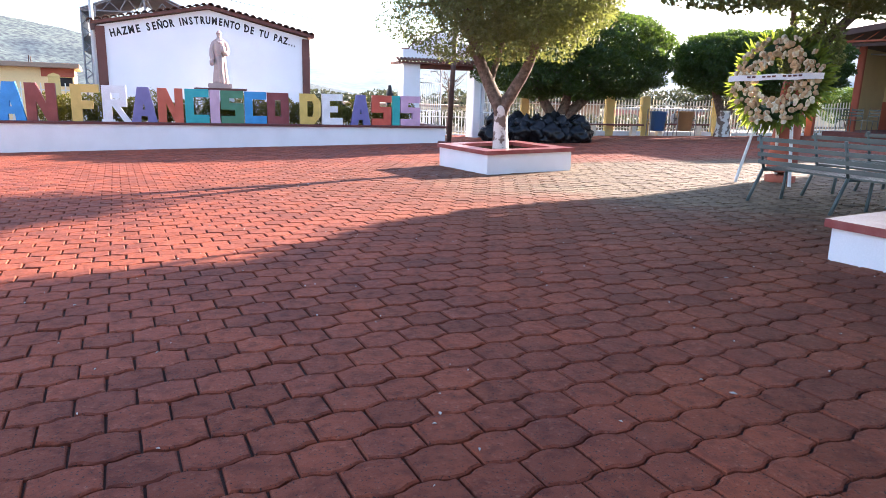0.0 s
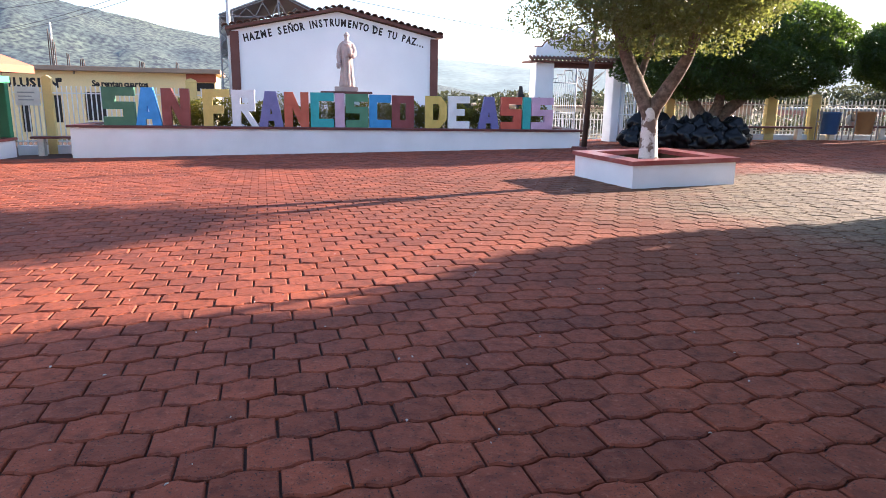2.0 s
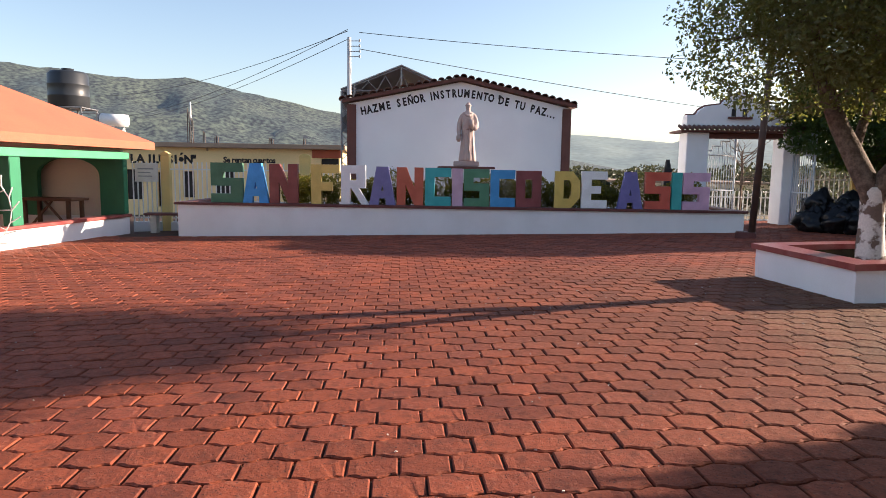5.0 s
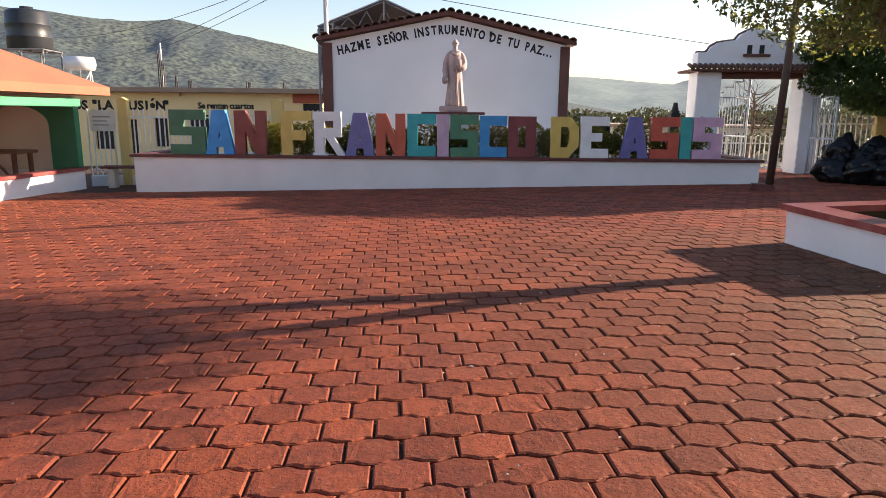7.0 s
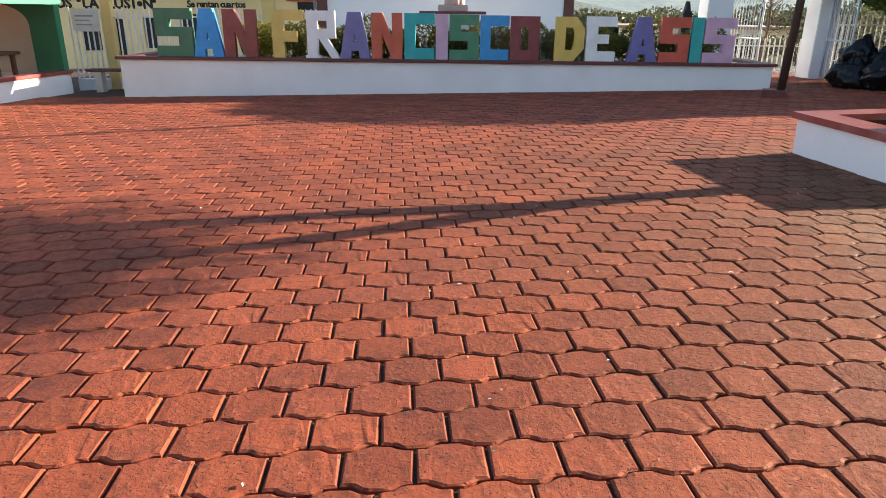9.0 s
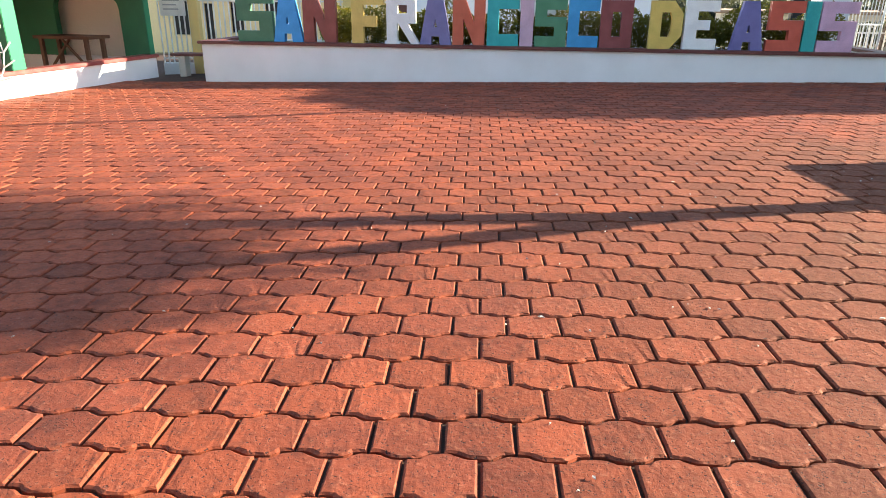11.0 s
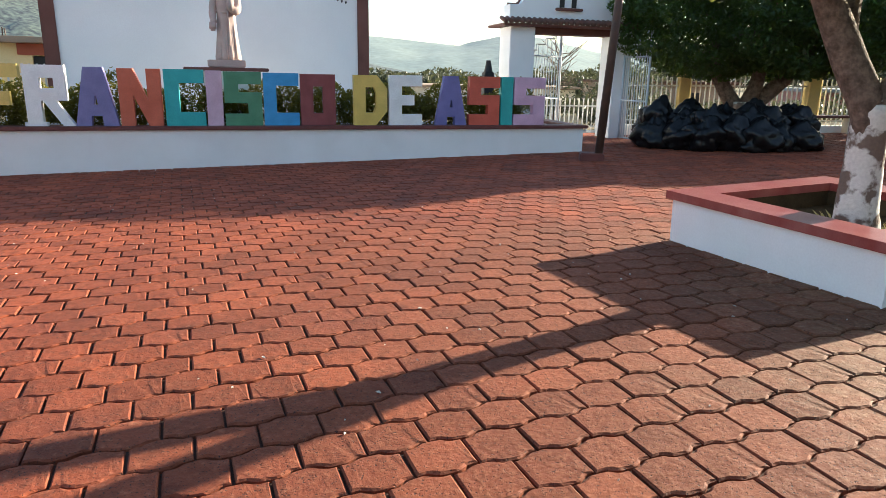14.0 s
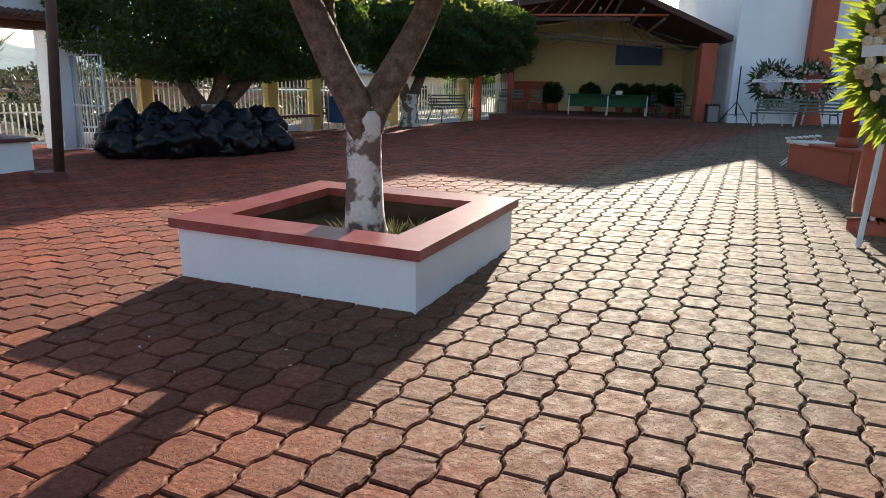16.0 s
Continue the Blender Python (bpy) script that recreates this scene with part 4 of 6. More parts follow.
def pavilion():
    # local x runs from the far corner towards the viewer along the low wall, y away from the square
    r = root("pavilion", pose(-15.25, 16.05, 0.0, 0, 0, -72.4), "green arched pavilion under a terracotta painted roof", "pavilion")
    L, D, base = 7.6, 5.0, -0.42
    boxes("low_wall", M_WHITE, r, (0, -0.22, base - 0.3, L, 0.0, base + 0.42), bevel=0.01)
    boxes("low_wall", M_WHITE, r, (0, -D, base - 0.3, 0.2, -0.223, base + 0.42), bevel=0.01)
    boxes("coping", M_CAP, r, (-0.04, -0.27, base + 0.423, L, 0.05, base + 0.50), bevel=0.012)
    for x0, w in ((0.0, 0.2), (3.8, 0.32), (7.2, 0.3)):
        boxes("column", M_GREEN, r, (x0 + 0.01, -0.23, base + 0.503, x0 + w, -0.01, 1.52), bevel=0.01, label="green painted column")
    boxes("column", M_GREENLIT, r, (-0.05, -0.2, base + 0.0, 0.006, -0.12, 1.62), bevel=0.004, label="green downpipe")
    boxes("beam", M_GREENLIT, r, (-0.05, -0.25, 1.523, L, 0.02, 1.70), bevel=0.01, label="green beam coloured as if lit")
    # green end wall with an arched doorway, and the pale wall behind it
    bm = bmesh.new()
    pts = [(-D, base), (-2.52, base)]
    for k in range(13):
        q = math.pi * (1 - k / 12)
        pts.append((-1.62 + math.cos(q) * 0.90, 1.08 + math.sin(q) * 0.47))
    pts += [(-0.72, base), (-0.235, base), (-0.235, 1.62), (-D, 1.62)]
    add_prism(bm, pts, -0.15, 0.0)
    bmesh.ops.transform(bm, verts=bm.verts, matrix=pose(0.0, 0, 0, 0, 0, 90))
    part("end_wall", bm, M_GREEN, r, "green end wall with an arched opening")
    boxes("recess_wall", M_CREAM, r, (-0.34, -D, base - 0.3, -0.20, -0.32, 1.78), bevel=0.0)
    boxes("back_wall", M_CREAM, r, (0.0, -D, base - 0.3, L, -D + 0.15, 1.9), bevel=0.0)
    boxes("ceiling", M_CREAM, r, (0.05, -D + 0.16, 1.79, L, -0.26, 1.86), bevel=0.0)
    # hipped roof with a thick edge
    e, top = 1.80, 3.55
    o = 0.62
    ring = [(-o - 0.25, 0.28, e), (L + 2, 0.28, e), (L + 2, -D - o, e), (-o - 0.25, -D - o, e)]
    bm = bmesh.new()
    lo = [bm.verts.new(p) for p in ring]
    hi = [bm.verts.new((x, y, z + 0.20)) for x, y, z in ring]
    rid = [bm.verts.new((D / 2 + 0.3, -D / 2, top)), bm.verts.new((L + 1, -D / 2, top))]
    for k in range(4):
        bm.faces.new((lo[k], lo[(k + 1) % 4], hi[(k + 1) % 4], hi[k]))
    bm.faces.new((hi[0], hi[1], rid[1], rid[0]))
    bm.faces.new((hi[1], hi[2], rid[1]))
    bm.faces.new((hi[2], hi[3], rid[0], rid[1]))
    bm.faces.new((hi[3], hi[0], rid[0]))
    bm.faces.new(lo)
    bmesh.ops.recalc_face_normals(bm, faces=bm.faces[:])
    part("roof", bm, M_ROOF, r, "terracotta painted roof with a chipped edge")
    t = root("wooden_table", pose(-15.25, 16.05, 0.0, 0, 0, -72.4) @ pose(0.75, -1.62, base, 0, 0, 90), "dark brown wooden trestle table in the pavilion", "table")
    boxes("tabletop", M_WOOD, t, (-0.75, -0.35, 0.86, 0.75, 0.35, 0.93), bevel=0.008)
    for sx in (-0.65, 0.55):
        for sy in (-0.3, 0.22):
            boxes("leg", M_WOOD, t, (sx, sy, 0, sx + 0.09, sy + 0.08, 0.857), bevel=0.005)
    rods("brace", M_WOOD, t, ((-0.6, -0.2, 0.1), (0.1, -0.2, 0.85), 0.035), ((0.6, -0.2, 0.1), (-0.1, -0.2, 0.85), 0.035), seg=6)


pavilion()


def firework_wheel():
    r = root("firework_wheel", pose(-13.95, 11.16, gz(-13.95, 11.16), 0, 0, 41), "white cane firework wheel with a blue centre leaning by the pavilion", "firework frame")
    bm = bmesh.new()
    n = 20
    c = Vector((0, 0, 0.85))
    for rad, th in ((0.8, 0.012), (0.5, 0.01)):
        for k in range(n):
            a, b = 2 * math.pi * k / n, 2 * math.pi * (k + 1) / n
            add_rod(bm, c + Vector((math.cos(a) * rad, 0, math.sin(a) * rad)), c + Vector((math.cos(b) * rad, 0, math.sin(b) * rad)), th, seg=5)
    part("hoop", bm, M_BARS, r)
    bm = bmesh.new()
    for k in range(12):
        a = 2 * math.pi * k / 12
        add_rod(bm, c, c + Vector((math.cos(a) * 0.8, 0.03, math.sin(a) * 0.8)), 0.01, seg=5)
    for k in range(20):
        a = 2 * math.pi * k / 20
        p = c + Vector((math.cos(a) * 0.8, 0, math.sin(a) * 0.8))
        add_rod(bm, p, p + Vector((math.cos(a + 0.9) * 0.22, 0, math.sin(a + 0.9) * 0.22)), 0.014, seg=5)
    part("spoke", bm, M_BARS, r)
    boxes("hub", M_BLUE, r, (-0.22, -0.05, 0.6, 0.22, 0.05, 1.05), bevel=0.02, label="blue paper-covered centre")


firework_wheel()
# ---- gateway ----
GATE = pose(-2.09, 22.98, 0.0, 0, 0, 22.0)


def gate_leaf(parent, m, width, label):
    """A barred leaf with a stepped, scrolled top."""
    leaf = new("gate_leaf")
    leaf.parent = parent
    leaf.matrix_local = m
    tagged(leaf, label)
    n = int(width / 0.085)
    bm = bmesh.new()
    add_rod(bm, (0, 0, 0), (0, 0, 1), 0.011, seg=6)
    bar = part("bar", bm, M_GATE, leaf)
    for k in range(n + 1):
        x = width * k / n
        h = 1.95
        mm = Matrix.Translation((x, 0, 0.06)) @ Matrix.Diagonal((1, 1, h - 0.06, 1))
        if k == 0:
            bar.matrix_local = mm
        else:
            same("bar", bar, mm, leaf)
    rods("frame", M_GATE, leaf, ((0, 0, 0.04), (0, 0, 1.98), 0.025), ((width, 0, 0.04), (width, 0, 2.58), 0.028), ((0, 0, 0.06), (width, 0, 0.06), 0.022), ((0, 0, 1.95), (width, 0, 1.95), 0.02), ((0, 0, 0.95), (width, 0, 0.95), 0.02))
    # the top climbs in steps towards the free end and finishes in a curl
    steps = [(0.05, 1.95), (0.05, 2.08), (0.3, 2.08), (0.3, 2.22), (0.55, 2.22), (0.55, 2.36), (0.8, 2.36), (0.8, 2.5), (1.0, 2.5)]
    curl = [(0.84 + 0.13 * math.cos(q), 2.58 + 0.10 * math.sin(q)) for q in (0.0, 0.6, 1.2, 1.9, 2.6, 3.3, 4.0)]
    for name, line in (("stepped_rail", steps), ("curl", curl)):
        rods(name, M_GATE, leaf, *[((x0 * width, 0, z0), (x1 * width, 0, z1), 0.016) for (x0, z0), (x1, z1) in zip(line, line[1:])], seg=6)
    for k in range(1, 9):
        x = 0.12 * k
        rods("upper_bar", M_GATE, leaf, ((x * width, 0, 1.95), (x * width, 0, 2.08 + 0.14 * max(0, int((x - 0.05) / 0.25))), 0.009), seg=5)


def gateway():
    r = root("gateway", GATE, "white masonry gateway with a tiled lintel and open barred gates", "gateway")
    boxes("pillar", M_WHITE, r, (0.28, -0.1, -0.5, 0.88, 0.6, 2.5), bevel=0.015)
    boxes("pillar", M_WHITE, r, (2.93, -0.1, -0.5, 3.38, 0.6, 2.5), bevel=0.015)
    boxes("lintel", M_BROWN, r, (0.883, 0.0, 2.36, 2.927, 0.5, 2.50), bevel=0.01, label="brown painted lintel")
    boxes("cornice", M_BROWN, r, (0.04, -0.32, 2.503, 3.46, 0.82, 2.56), bevel=0.015)
    bm = bmesh.new()
    add_rod(bm, (0, -0.36, -0.02), (0, -0.02, 0.08), 0.05, 0.045, 10)
    first = part("roof_tile", bm, M_TILE, r, smooth=True)
    for k in range(26):
        m = pose(0.07 + k * 0.133, 0, 2.60)
        if k == 0:
            first.matrix_local = m
        else:
            same("roof_tile", first, m, r)
    pts = [(0.0, 2.68), (2.94, 2.68), (2.94, 2.98), (2.72, 2.98), (2.66, 3.02), (2.60, 3.12), (2.45, 3.22), (2.2, 3.26), (2.0, 3.28), (1.9, 3.42), (1.47, 3.62), (1.04, 3.42), (0.94, 3.28), (0.74, 3.26), (0.5, 3.22), (0.34, 3.12), (0.28, 3.02), (0.22, 2.98), (0.0, 2.98)]
    pts = [(x + 0.28, z) for x, z in pts]
    bm = bmesh.new()
    add_prism(bm, pts, 0.0, 0.42)
    part("parapet", bm, M_WHITE, r, "white scrolled parapet")
    bm = bmesh.new()
    for (x0, z0), (x1, z1) in zip(pts[2:], pts[3:]):
        add_rod(bm, (x0, 0.21, z0 + 0.015), (x1, 0.21, z1 + 0.015), 0.035, seg=6)
    part("parapet_edge", bm, M_BROWN, r, "brown painted edge")
    for x in (1.48, 1.78):
        boxes("niche", M_DARKIN, r, (x, -0.012, 2.95, x + 0.12, -0.003, 3.16), bevel=0.0)
    boxes("niche_sill", M_BROWN, r, (1.38, -0.08, 2.88, 2.04, -0.003, 2.94), bevel=0.008)
    gate_leaf(r, pose(3.2, -0.12, -0.05, 0, 0, -82), 0.9, "pale blue open gate leaf swung towards the square")
    gate_leaf(r, pose(0.92, 0.55, -0.05, 0, 0, 18), 1.15, "pale blue open gate leaf swung outwards")
    # little urn at the left pillar
    bm = bmesh.new()
    add_box(bm, -0.28, -0.05, -0.4, -0.05, 0.2, 1.5, 0.02)
    add_rod(bm, (-0.16, 0.08, 1.5), (-0.16, 0.08, 1.75), 0.10, 0.05, 12)
    part("pier", bm, M_BLACK, r, "small dark pier")


gateway()
railing("railing", pose(-3.2, 25.6, -0.1, 0, 0, 14), 4.2, 0.05, 0.95, 0.13, [], "low white barred railing beyond the gateway", "railings")
railing("railing", pose(0.95, 25.0, 0.02, 0, -0.6, 8.2), 15.2, 0.22, 1.42, 0.125, [(1.55, 1.82), (4.88, 5.18), (6.3, 6.6), (9.2, 9.5), (12.5, 12.8)], "white barred railing between yellow pillars", "railings", wave=0.05, pillar_h=1.52)
stone_bench(pose(4.9, 25.2, 0.12, 0, -0.6, 8.2), 2.3)
stone_bench(pose(7.5, 25.58, 0.19, 0, -0.6, 8.2), 2.3)


def leaning_pole():
    r = root("leaning_pole", at(-0.08, 19.45), "leaning rusty brown metal pole on a low brick-red footing", "pole")
    bm = bmesh.new()
    add_rod(bm, (0, 0, -0.2), (0.16, -0.75, 4.4), 0.075, 0.065, 14)
    part("shaft", bm, M_RUST, r, smooth=True)
    boxes("footing", M_CAPDARK, r, (-0.32, -0.17, -0.1, 0.10, 0.17, 0.13), bevel=0.015)


leaning_pole()

# ---- beyond the railing ----


def low_house(x, y, rz, w, d, h, wall, roof, label):
    r = root("village_house", at(x, y, rz, -0.4), label, "house")
    boxes("wall", wall, r, (0, 0, -0.5, w, d, h), bevel=0.0)
    boxes("roof", roof, r, (-0.25, -0.35, h + 0.003, w + 0.25, d + 0.2, h + 0.12), bevel=0.02)
    boxes("window", M_DARKIN, r, (w * .2, -0.02, h * .4, w * .35, -0.003, h * .75), bevel=0.0)
    boxes("window", M_DARKIN, r, (w * .6, -0.02, h * .4, w * .75, -0.003, h * .75), bevel=0.0)


M_PINK = mat("faded_pink_wall", (0.48, 0.22, 0.20), 0.8, (0.4, 0.25, 0.2), 1.0, 0.5, 40.0, 0.1)
low_house(-6.0, 36.0, 12, 7.0, 5.0, 1.5, M_CREAM, M_SLAB, "low cream house with a flat roof down the street")
low_house(2.5, 40.0, 8, 6.0, 5.0, 1.6, M_SLAB, M_TILE, "low house with a tiled roof down the street")
low_house(9.0, 33.0, 8, 5.0, 4.0, 1.25, M_PINK, M_SHEET, "low faded pink outbuilding with a sheet roof")
low_house(17.0, 37.0, 5, 7.0, 5.0, 1.9, M_CREAM, M_SLAB, "cream house with a flat roof beyond the railing")
low_house(-30.0, 44.0, 29, 8.0, 6.0, 2.4, M_CREAM, M_SLAB, "pale house on the rising ground")


def scrub(x, y, w, h, n, seed, name="roadside_bush", label="roadside scrub with dry yellowish leaves", size=0.16, material=None, dense=0.5):
    rng = np.random.default_rng(seed)
    r = root(name, at(x, y), label, "bush")
    pts = np.vstack([leaf_points(rng, n // 5, ((rng.uniform(-.5, .5) * w, rng.uniform(-.3, .3) * w, h * rng.uniform(.35, .65)), (w * rng.uniform(.25, .45), w * rng.uniform(.25, .4), h * rng.uniform(.3, .48)), 2.0), dense) for k in range(5)])
    leaves("foliage", pts, rng, size, material or M_SCRUB, r, -0.2)
    bm = bmesh.new()
    for k in range(5):
        a = k * 1.3
        add_limb(bm, [(0, 0, -.1, .04), (math.cos(a) * w * .15, math.sin(a) * w * .15, h * .35, .025), (math.cos(a) * w * .3, math.sin(a) * w * .3, h * .7, .01)], 3, 6)
    part("stem", bm, M_BARK, r)


scrub(-0.5, 31.0, 3.0, 0.9, 1500, 12)
scrub(1.8, 35.0, 4.0, 1.7, 1800, 13)
scrub(6.0, 29.5, 4.0, 0.7, 1600, 14)
scrub(11.5, 30.5, 4.0, 1.0, 1600, 15)
scrub(2.0, 27.6, 2.4, 0.7, 1500, 16)
for k, (x, y, w, h) in enumerate(((-14, 90, 14, 5), (-4, 80, 12, 4), (6, 95, 16, 5), (-24, 100, 16, 5), (18, 85, 16, 6), (30, 80, 16, 6), (-40, 90, 18, 5), (-55, 80, 18, 6), (-9, 62, 8, 3.2), (1, 58, 7, 3))):
    scrub(x, y, w, h * 0.5, 2600, 40 + k, "far_tree_clump", "clump of green trees in the valley", 0.55, M_SCRUB, 0.5)


def bare_tree(x, y):
    r = root("bare_tree", at(x, y), "small leafless tree beyond the gateway", "tree")
    bm = bmesh.new()
    rng = random.Random(8)
    add_limb(bm, [(0, 0, -.1, .07), (.05, 0, 1.2, .05), (0, .1, 2.2, .03)], 3, 8)
    part("trunk", bm, M_BARK, r, smooth=True)
    bm = bmesh.new()
    for k in range(26):
        a, z = rng.uniform(0, 6.28), rng.uniform(1.0, 2.2)
        l = rng.uniform(.5, 1.1)
        p = Vector((0.03, 0.05, z))
        q = p + Vector((math.cos(a) * l * .55, math.sin(a) * l * .55, l * rng.uniform(-.1, .8)))
        add_rod(bm, p, q, .016, .009, 5)
        for j in range(3):
            b = a + rng.uniform(-.9, .9)
            add_rod(bm, p.lerp(q, .4 + .3 * j), p.lerp(q, .4 + .3 * j) + Vector((math.cos(b) * .3, math.sin(b) * .3, .25)), .008, .004, 4)
    part("branch", bm, M_BARK, r)


bare_tree(-0.4, 28.5)

# ---- planters and trees ----


def ring_bm(hx, hy, t, z0, z1, bevel):
    """A square ring of masonry."""
    bm = bmesh.new()
    loops = []
    for z in (z0, z1):
        for q in (0.0, t):
            loops.append([bm.verts.new((sx * (hx - q), sy * (hy - q), z)) for sx, sy in ((-1, -1), (1, -1), (1, 1), (-1, 1))])
    lo, li, uo, ui = loops
    for k in range(4):
        n = (k + 1) % 4
        for q in ((lo[k], lo[n], uo[n], uo[k]), (li[n], li[k], ui[k], ui[n]), (uo[k], uo[n], ui[n], ui[k]), (lo[n], lo[k], li[k], li[n])):
            bm.faces.new(q)
    sharp = [e for e in bm.edges if e.calc_face_angle(0) > 0.5]
    bmesh.ops.bevel(bm, geom=sharp, offset=bevel, segments=3, affect="EDGES")
    return bm


def planter(m, hx, hy, h, soil, label):
    r = root("tree_planter", m, label, "planter", "tree planters")
    t, o, w = 0.22, 0.045, 0.27
    part("wall", ring_bm(hx, hy, t, -0.3, h - 0.075, 0.008), M_WHITE, r)
    part("lining", ring_bm(hx - t - 0.002, hy - t - 0.002, 0.03, soil - 0.2, h - 0.076, 0.004), M_SOIL, r, "soil-coloured inner face")
    part("coping", ring_bm(hx + o, hy + o, w + o, h - 0.072, h, 0.02), M_CAP, r, "glossy red coping")
    bm = bmesh.new()
    bmesh.ops.create_grid(bm, x_segments=14, y_segments=14, size=1.0)
    for v in bm.verts:
        v.co = Vector((v.co.x * (hx - t), v.co.y * (hy - t), soil + 0.04 * noise.noise(v.co * 3.0)))
    part("soil", bm, M_SOIL, r)
    return r


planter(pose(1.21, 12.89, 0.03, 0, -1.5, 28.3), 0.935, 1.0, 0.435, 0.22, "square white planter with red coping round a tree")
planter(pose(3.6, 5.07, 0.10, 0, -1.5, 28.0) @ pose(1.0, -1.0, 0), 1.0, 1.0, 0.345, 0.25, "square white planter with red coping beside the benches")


def ficus(x, y, z, trunk, limbs, crowns, n, size, material, label, seed, wash=None, trunk_mat=None, shell=0.55):
    """A clipped fig: painted trunk, forked limbs and a crown of leaves."""
    rng = np.random.default_rng(seed)
    r = root("ficus_tree", pose(x, y, z), label, "tree", "clipped fig trees")
    bm = bmesh.new()
    add_limb(bm, trunk, 5, 18)
    part("trunk", bm, trunk_mat or M_LIMEWASH, r, "limewashed trunk, flaking" if not trunk_mat else "", smooth=True)
    bm = bmesh.new()
    for l in limbs:
        add_limb(bm, l, 5, 14)
    part("limb", bm, M_BARK, r, smooth=True)
    bm = bmesh.new()
    for k in range(26):
        tip = leaf_points(rng, 1, crowns[int(rng.integers(len(crowns)))][:3], 0.3)[0]
        s = limbs[int(rng.integers(len(limbs)))][-1]
        a = Vector(s[:3])
        b = Vector(tip)
        mid = a.lerp(b, 0.5) + Vector(rng.normal(0, 0.12, 3))
        add_limb(bm, [(*a, 0.035), (*mid, 0.02), (*b, 0.006)], 3, 5)
    part("branch", bm, M_BARK, r)
    bulk = np.array([np.prod(c[1]) ** 0.75 * (c[3] if len(c) > 3 else 1.0) for c in crowns])
    pts = np.vstack([leaf_points(rng, int(n * q), c[:3], shell) for c, q in zip(crowns, bulk / bulk.sum())])
    leaves("crown", pts, rng, size, material, r)
    return r


ficus(1.14, 12.66, 0.33, [(0.03, 0.03, -.16, .20), (0.03, 0.03, -.05, .18), (0, 0, .12, .155), (-0.02, -0.02, .5, .135), (-0.03, -.04, .78, .135), (-.04, -.06, .9, .125), (-.04, -.06, 1.0, .05)],
      [[(-.04, -.05, .66, .10), (-.09, -.05, .92, .125), (-.25, 0, 1.25, .12), (-.48, .05, 1.75, .10), (-.68, .1, 2.3, .075), (-.8, .1, 2.9, .05)], [(-.02, -.05, .66, .10), (.03, -.07, .92, .12), (.2, -.12, 1.22, .11), (.45, -.2, 1.72, .09), (.62, -.3, 2.4, .07), (.7, -.3, 3.0, .045)], [(-.27, 0, 1.28, .06), (-.1, .4, 1.9, .05), (.1, .7, 2.6, .03)]],
      [((0.28, -0.35, 3.22), (1.9, 1.85, 1.2), 2.1), ((-0.3, -0.4, 2.92), (1.9, 1.65, 1.14), 4.5, 0.42)], 78000, 0.062, M_LEAF, "clipped fig tree with a forked limewashed trunk in the planter", 21, shell=0.42)
ficus(3.75, 24.2, 0.12, [(0, 0, -.1, .36), (0, 0, .3, .28), (.0, 0, .8, .30)],
      [[(-.1, 0, .6, .2), (-.5, 0, 1.2, .17), (-.9, .1, 2.0, .12)], [(.05, 0, .6, .2), (.25, -.1, 1.2, .16), (.3, -.2, 2.0, .12)], [(.15, 0, .6, .2), (.8, .1, 1.2, .17), (1.5, .1, 1.9, .1)]],
      [((0.35, -0.1, 2.88), (3.3, 2.5, 1.46), 3.2)], 62000, 0.12, M_LEAFDARK, "dense dark clipped fig tree behind the rubbish bags", 22, shell=0.6)
ficus(10.1, 25.2, 0.3, [(0, 0, -.1, .34), (0, 0, .35, .26), (.0, 0, .9, .26)],
      [[(-.08, 0, .7, .17), (-.35, 0, 1.4, .14), (-.7, .1, 2.2, .1)], [(.08, 0, .7, .17), (.35, -.1, 1.4, .14), (.8, -.1, 2.2, .1)]],
      [((1.0, -0.1, 2.6), (3.0, 2.2, 1.10), 3.0)], 48000, 0.12, M_LEAFDARK, "dense clipped fig tree with a limewashed trunk by the railing", 23, shell=0.6)
# Crown lobes at y -4.6 and -7.3 are unseen, added to block sky light.
ficus(5.75, 10.75, 0.13, [(0, 0, -.1, .235), (0, 0, .3, .22), (.02, 0, 1.1, .205), (.03, 0, 1.65, .17)],
      [[(.03, 0, 1.5, .12), (.4, 0, 2.25, .09), (1.3, 0, 3.2, .06)], [(0, 0, 1.5, .12), (.35, .15, 2.4, .08), (.5, -.6, 3.5, .05)], [(0, 0, 1.5, .08), (-.05, .12, 2.4, .05), (-.6, -.8, 3.3, .025)]],
      [((1.35, -1.75, 4.3), (2.1, 2.1, 1.0), 2.4), ((-1.2, -2.5, 2.95), (0.85, 0.8, 0.45), 2.0), ((0.14, -0.15, 2.1), (0.46, 0.42, 0.70), 2.0), ((-0.1, -3.0, 2.75), (1.3, .8, .42), 2.0), ((-2.4, -3.6, 2.62), (1.0, .7, .38), 2.0, 0.8), ((0.2, -4.6, 3.9), (2.0, 2.3, 1.0), 2.4), ((0.6, -1.2, 2.85), (2.0, 0.7, 0.36), 2.2), ((-0.7, -7.3, 4.1), (2.2, 2.0, 0.8), 2.4)], 120000, 0.08, M_LEAF, "clipped fig tree with a terracotta painted trunk and added unseen lobes", 24, trunk_mat=M_REDTRUNK, shell=0.5)
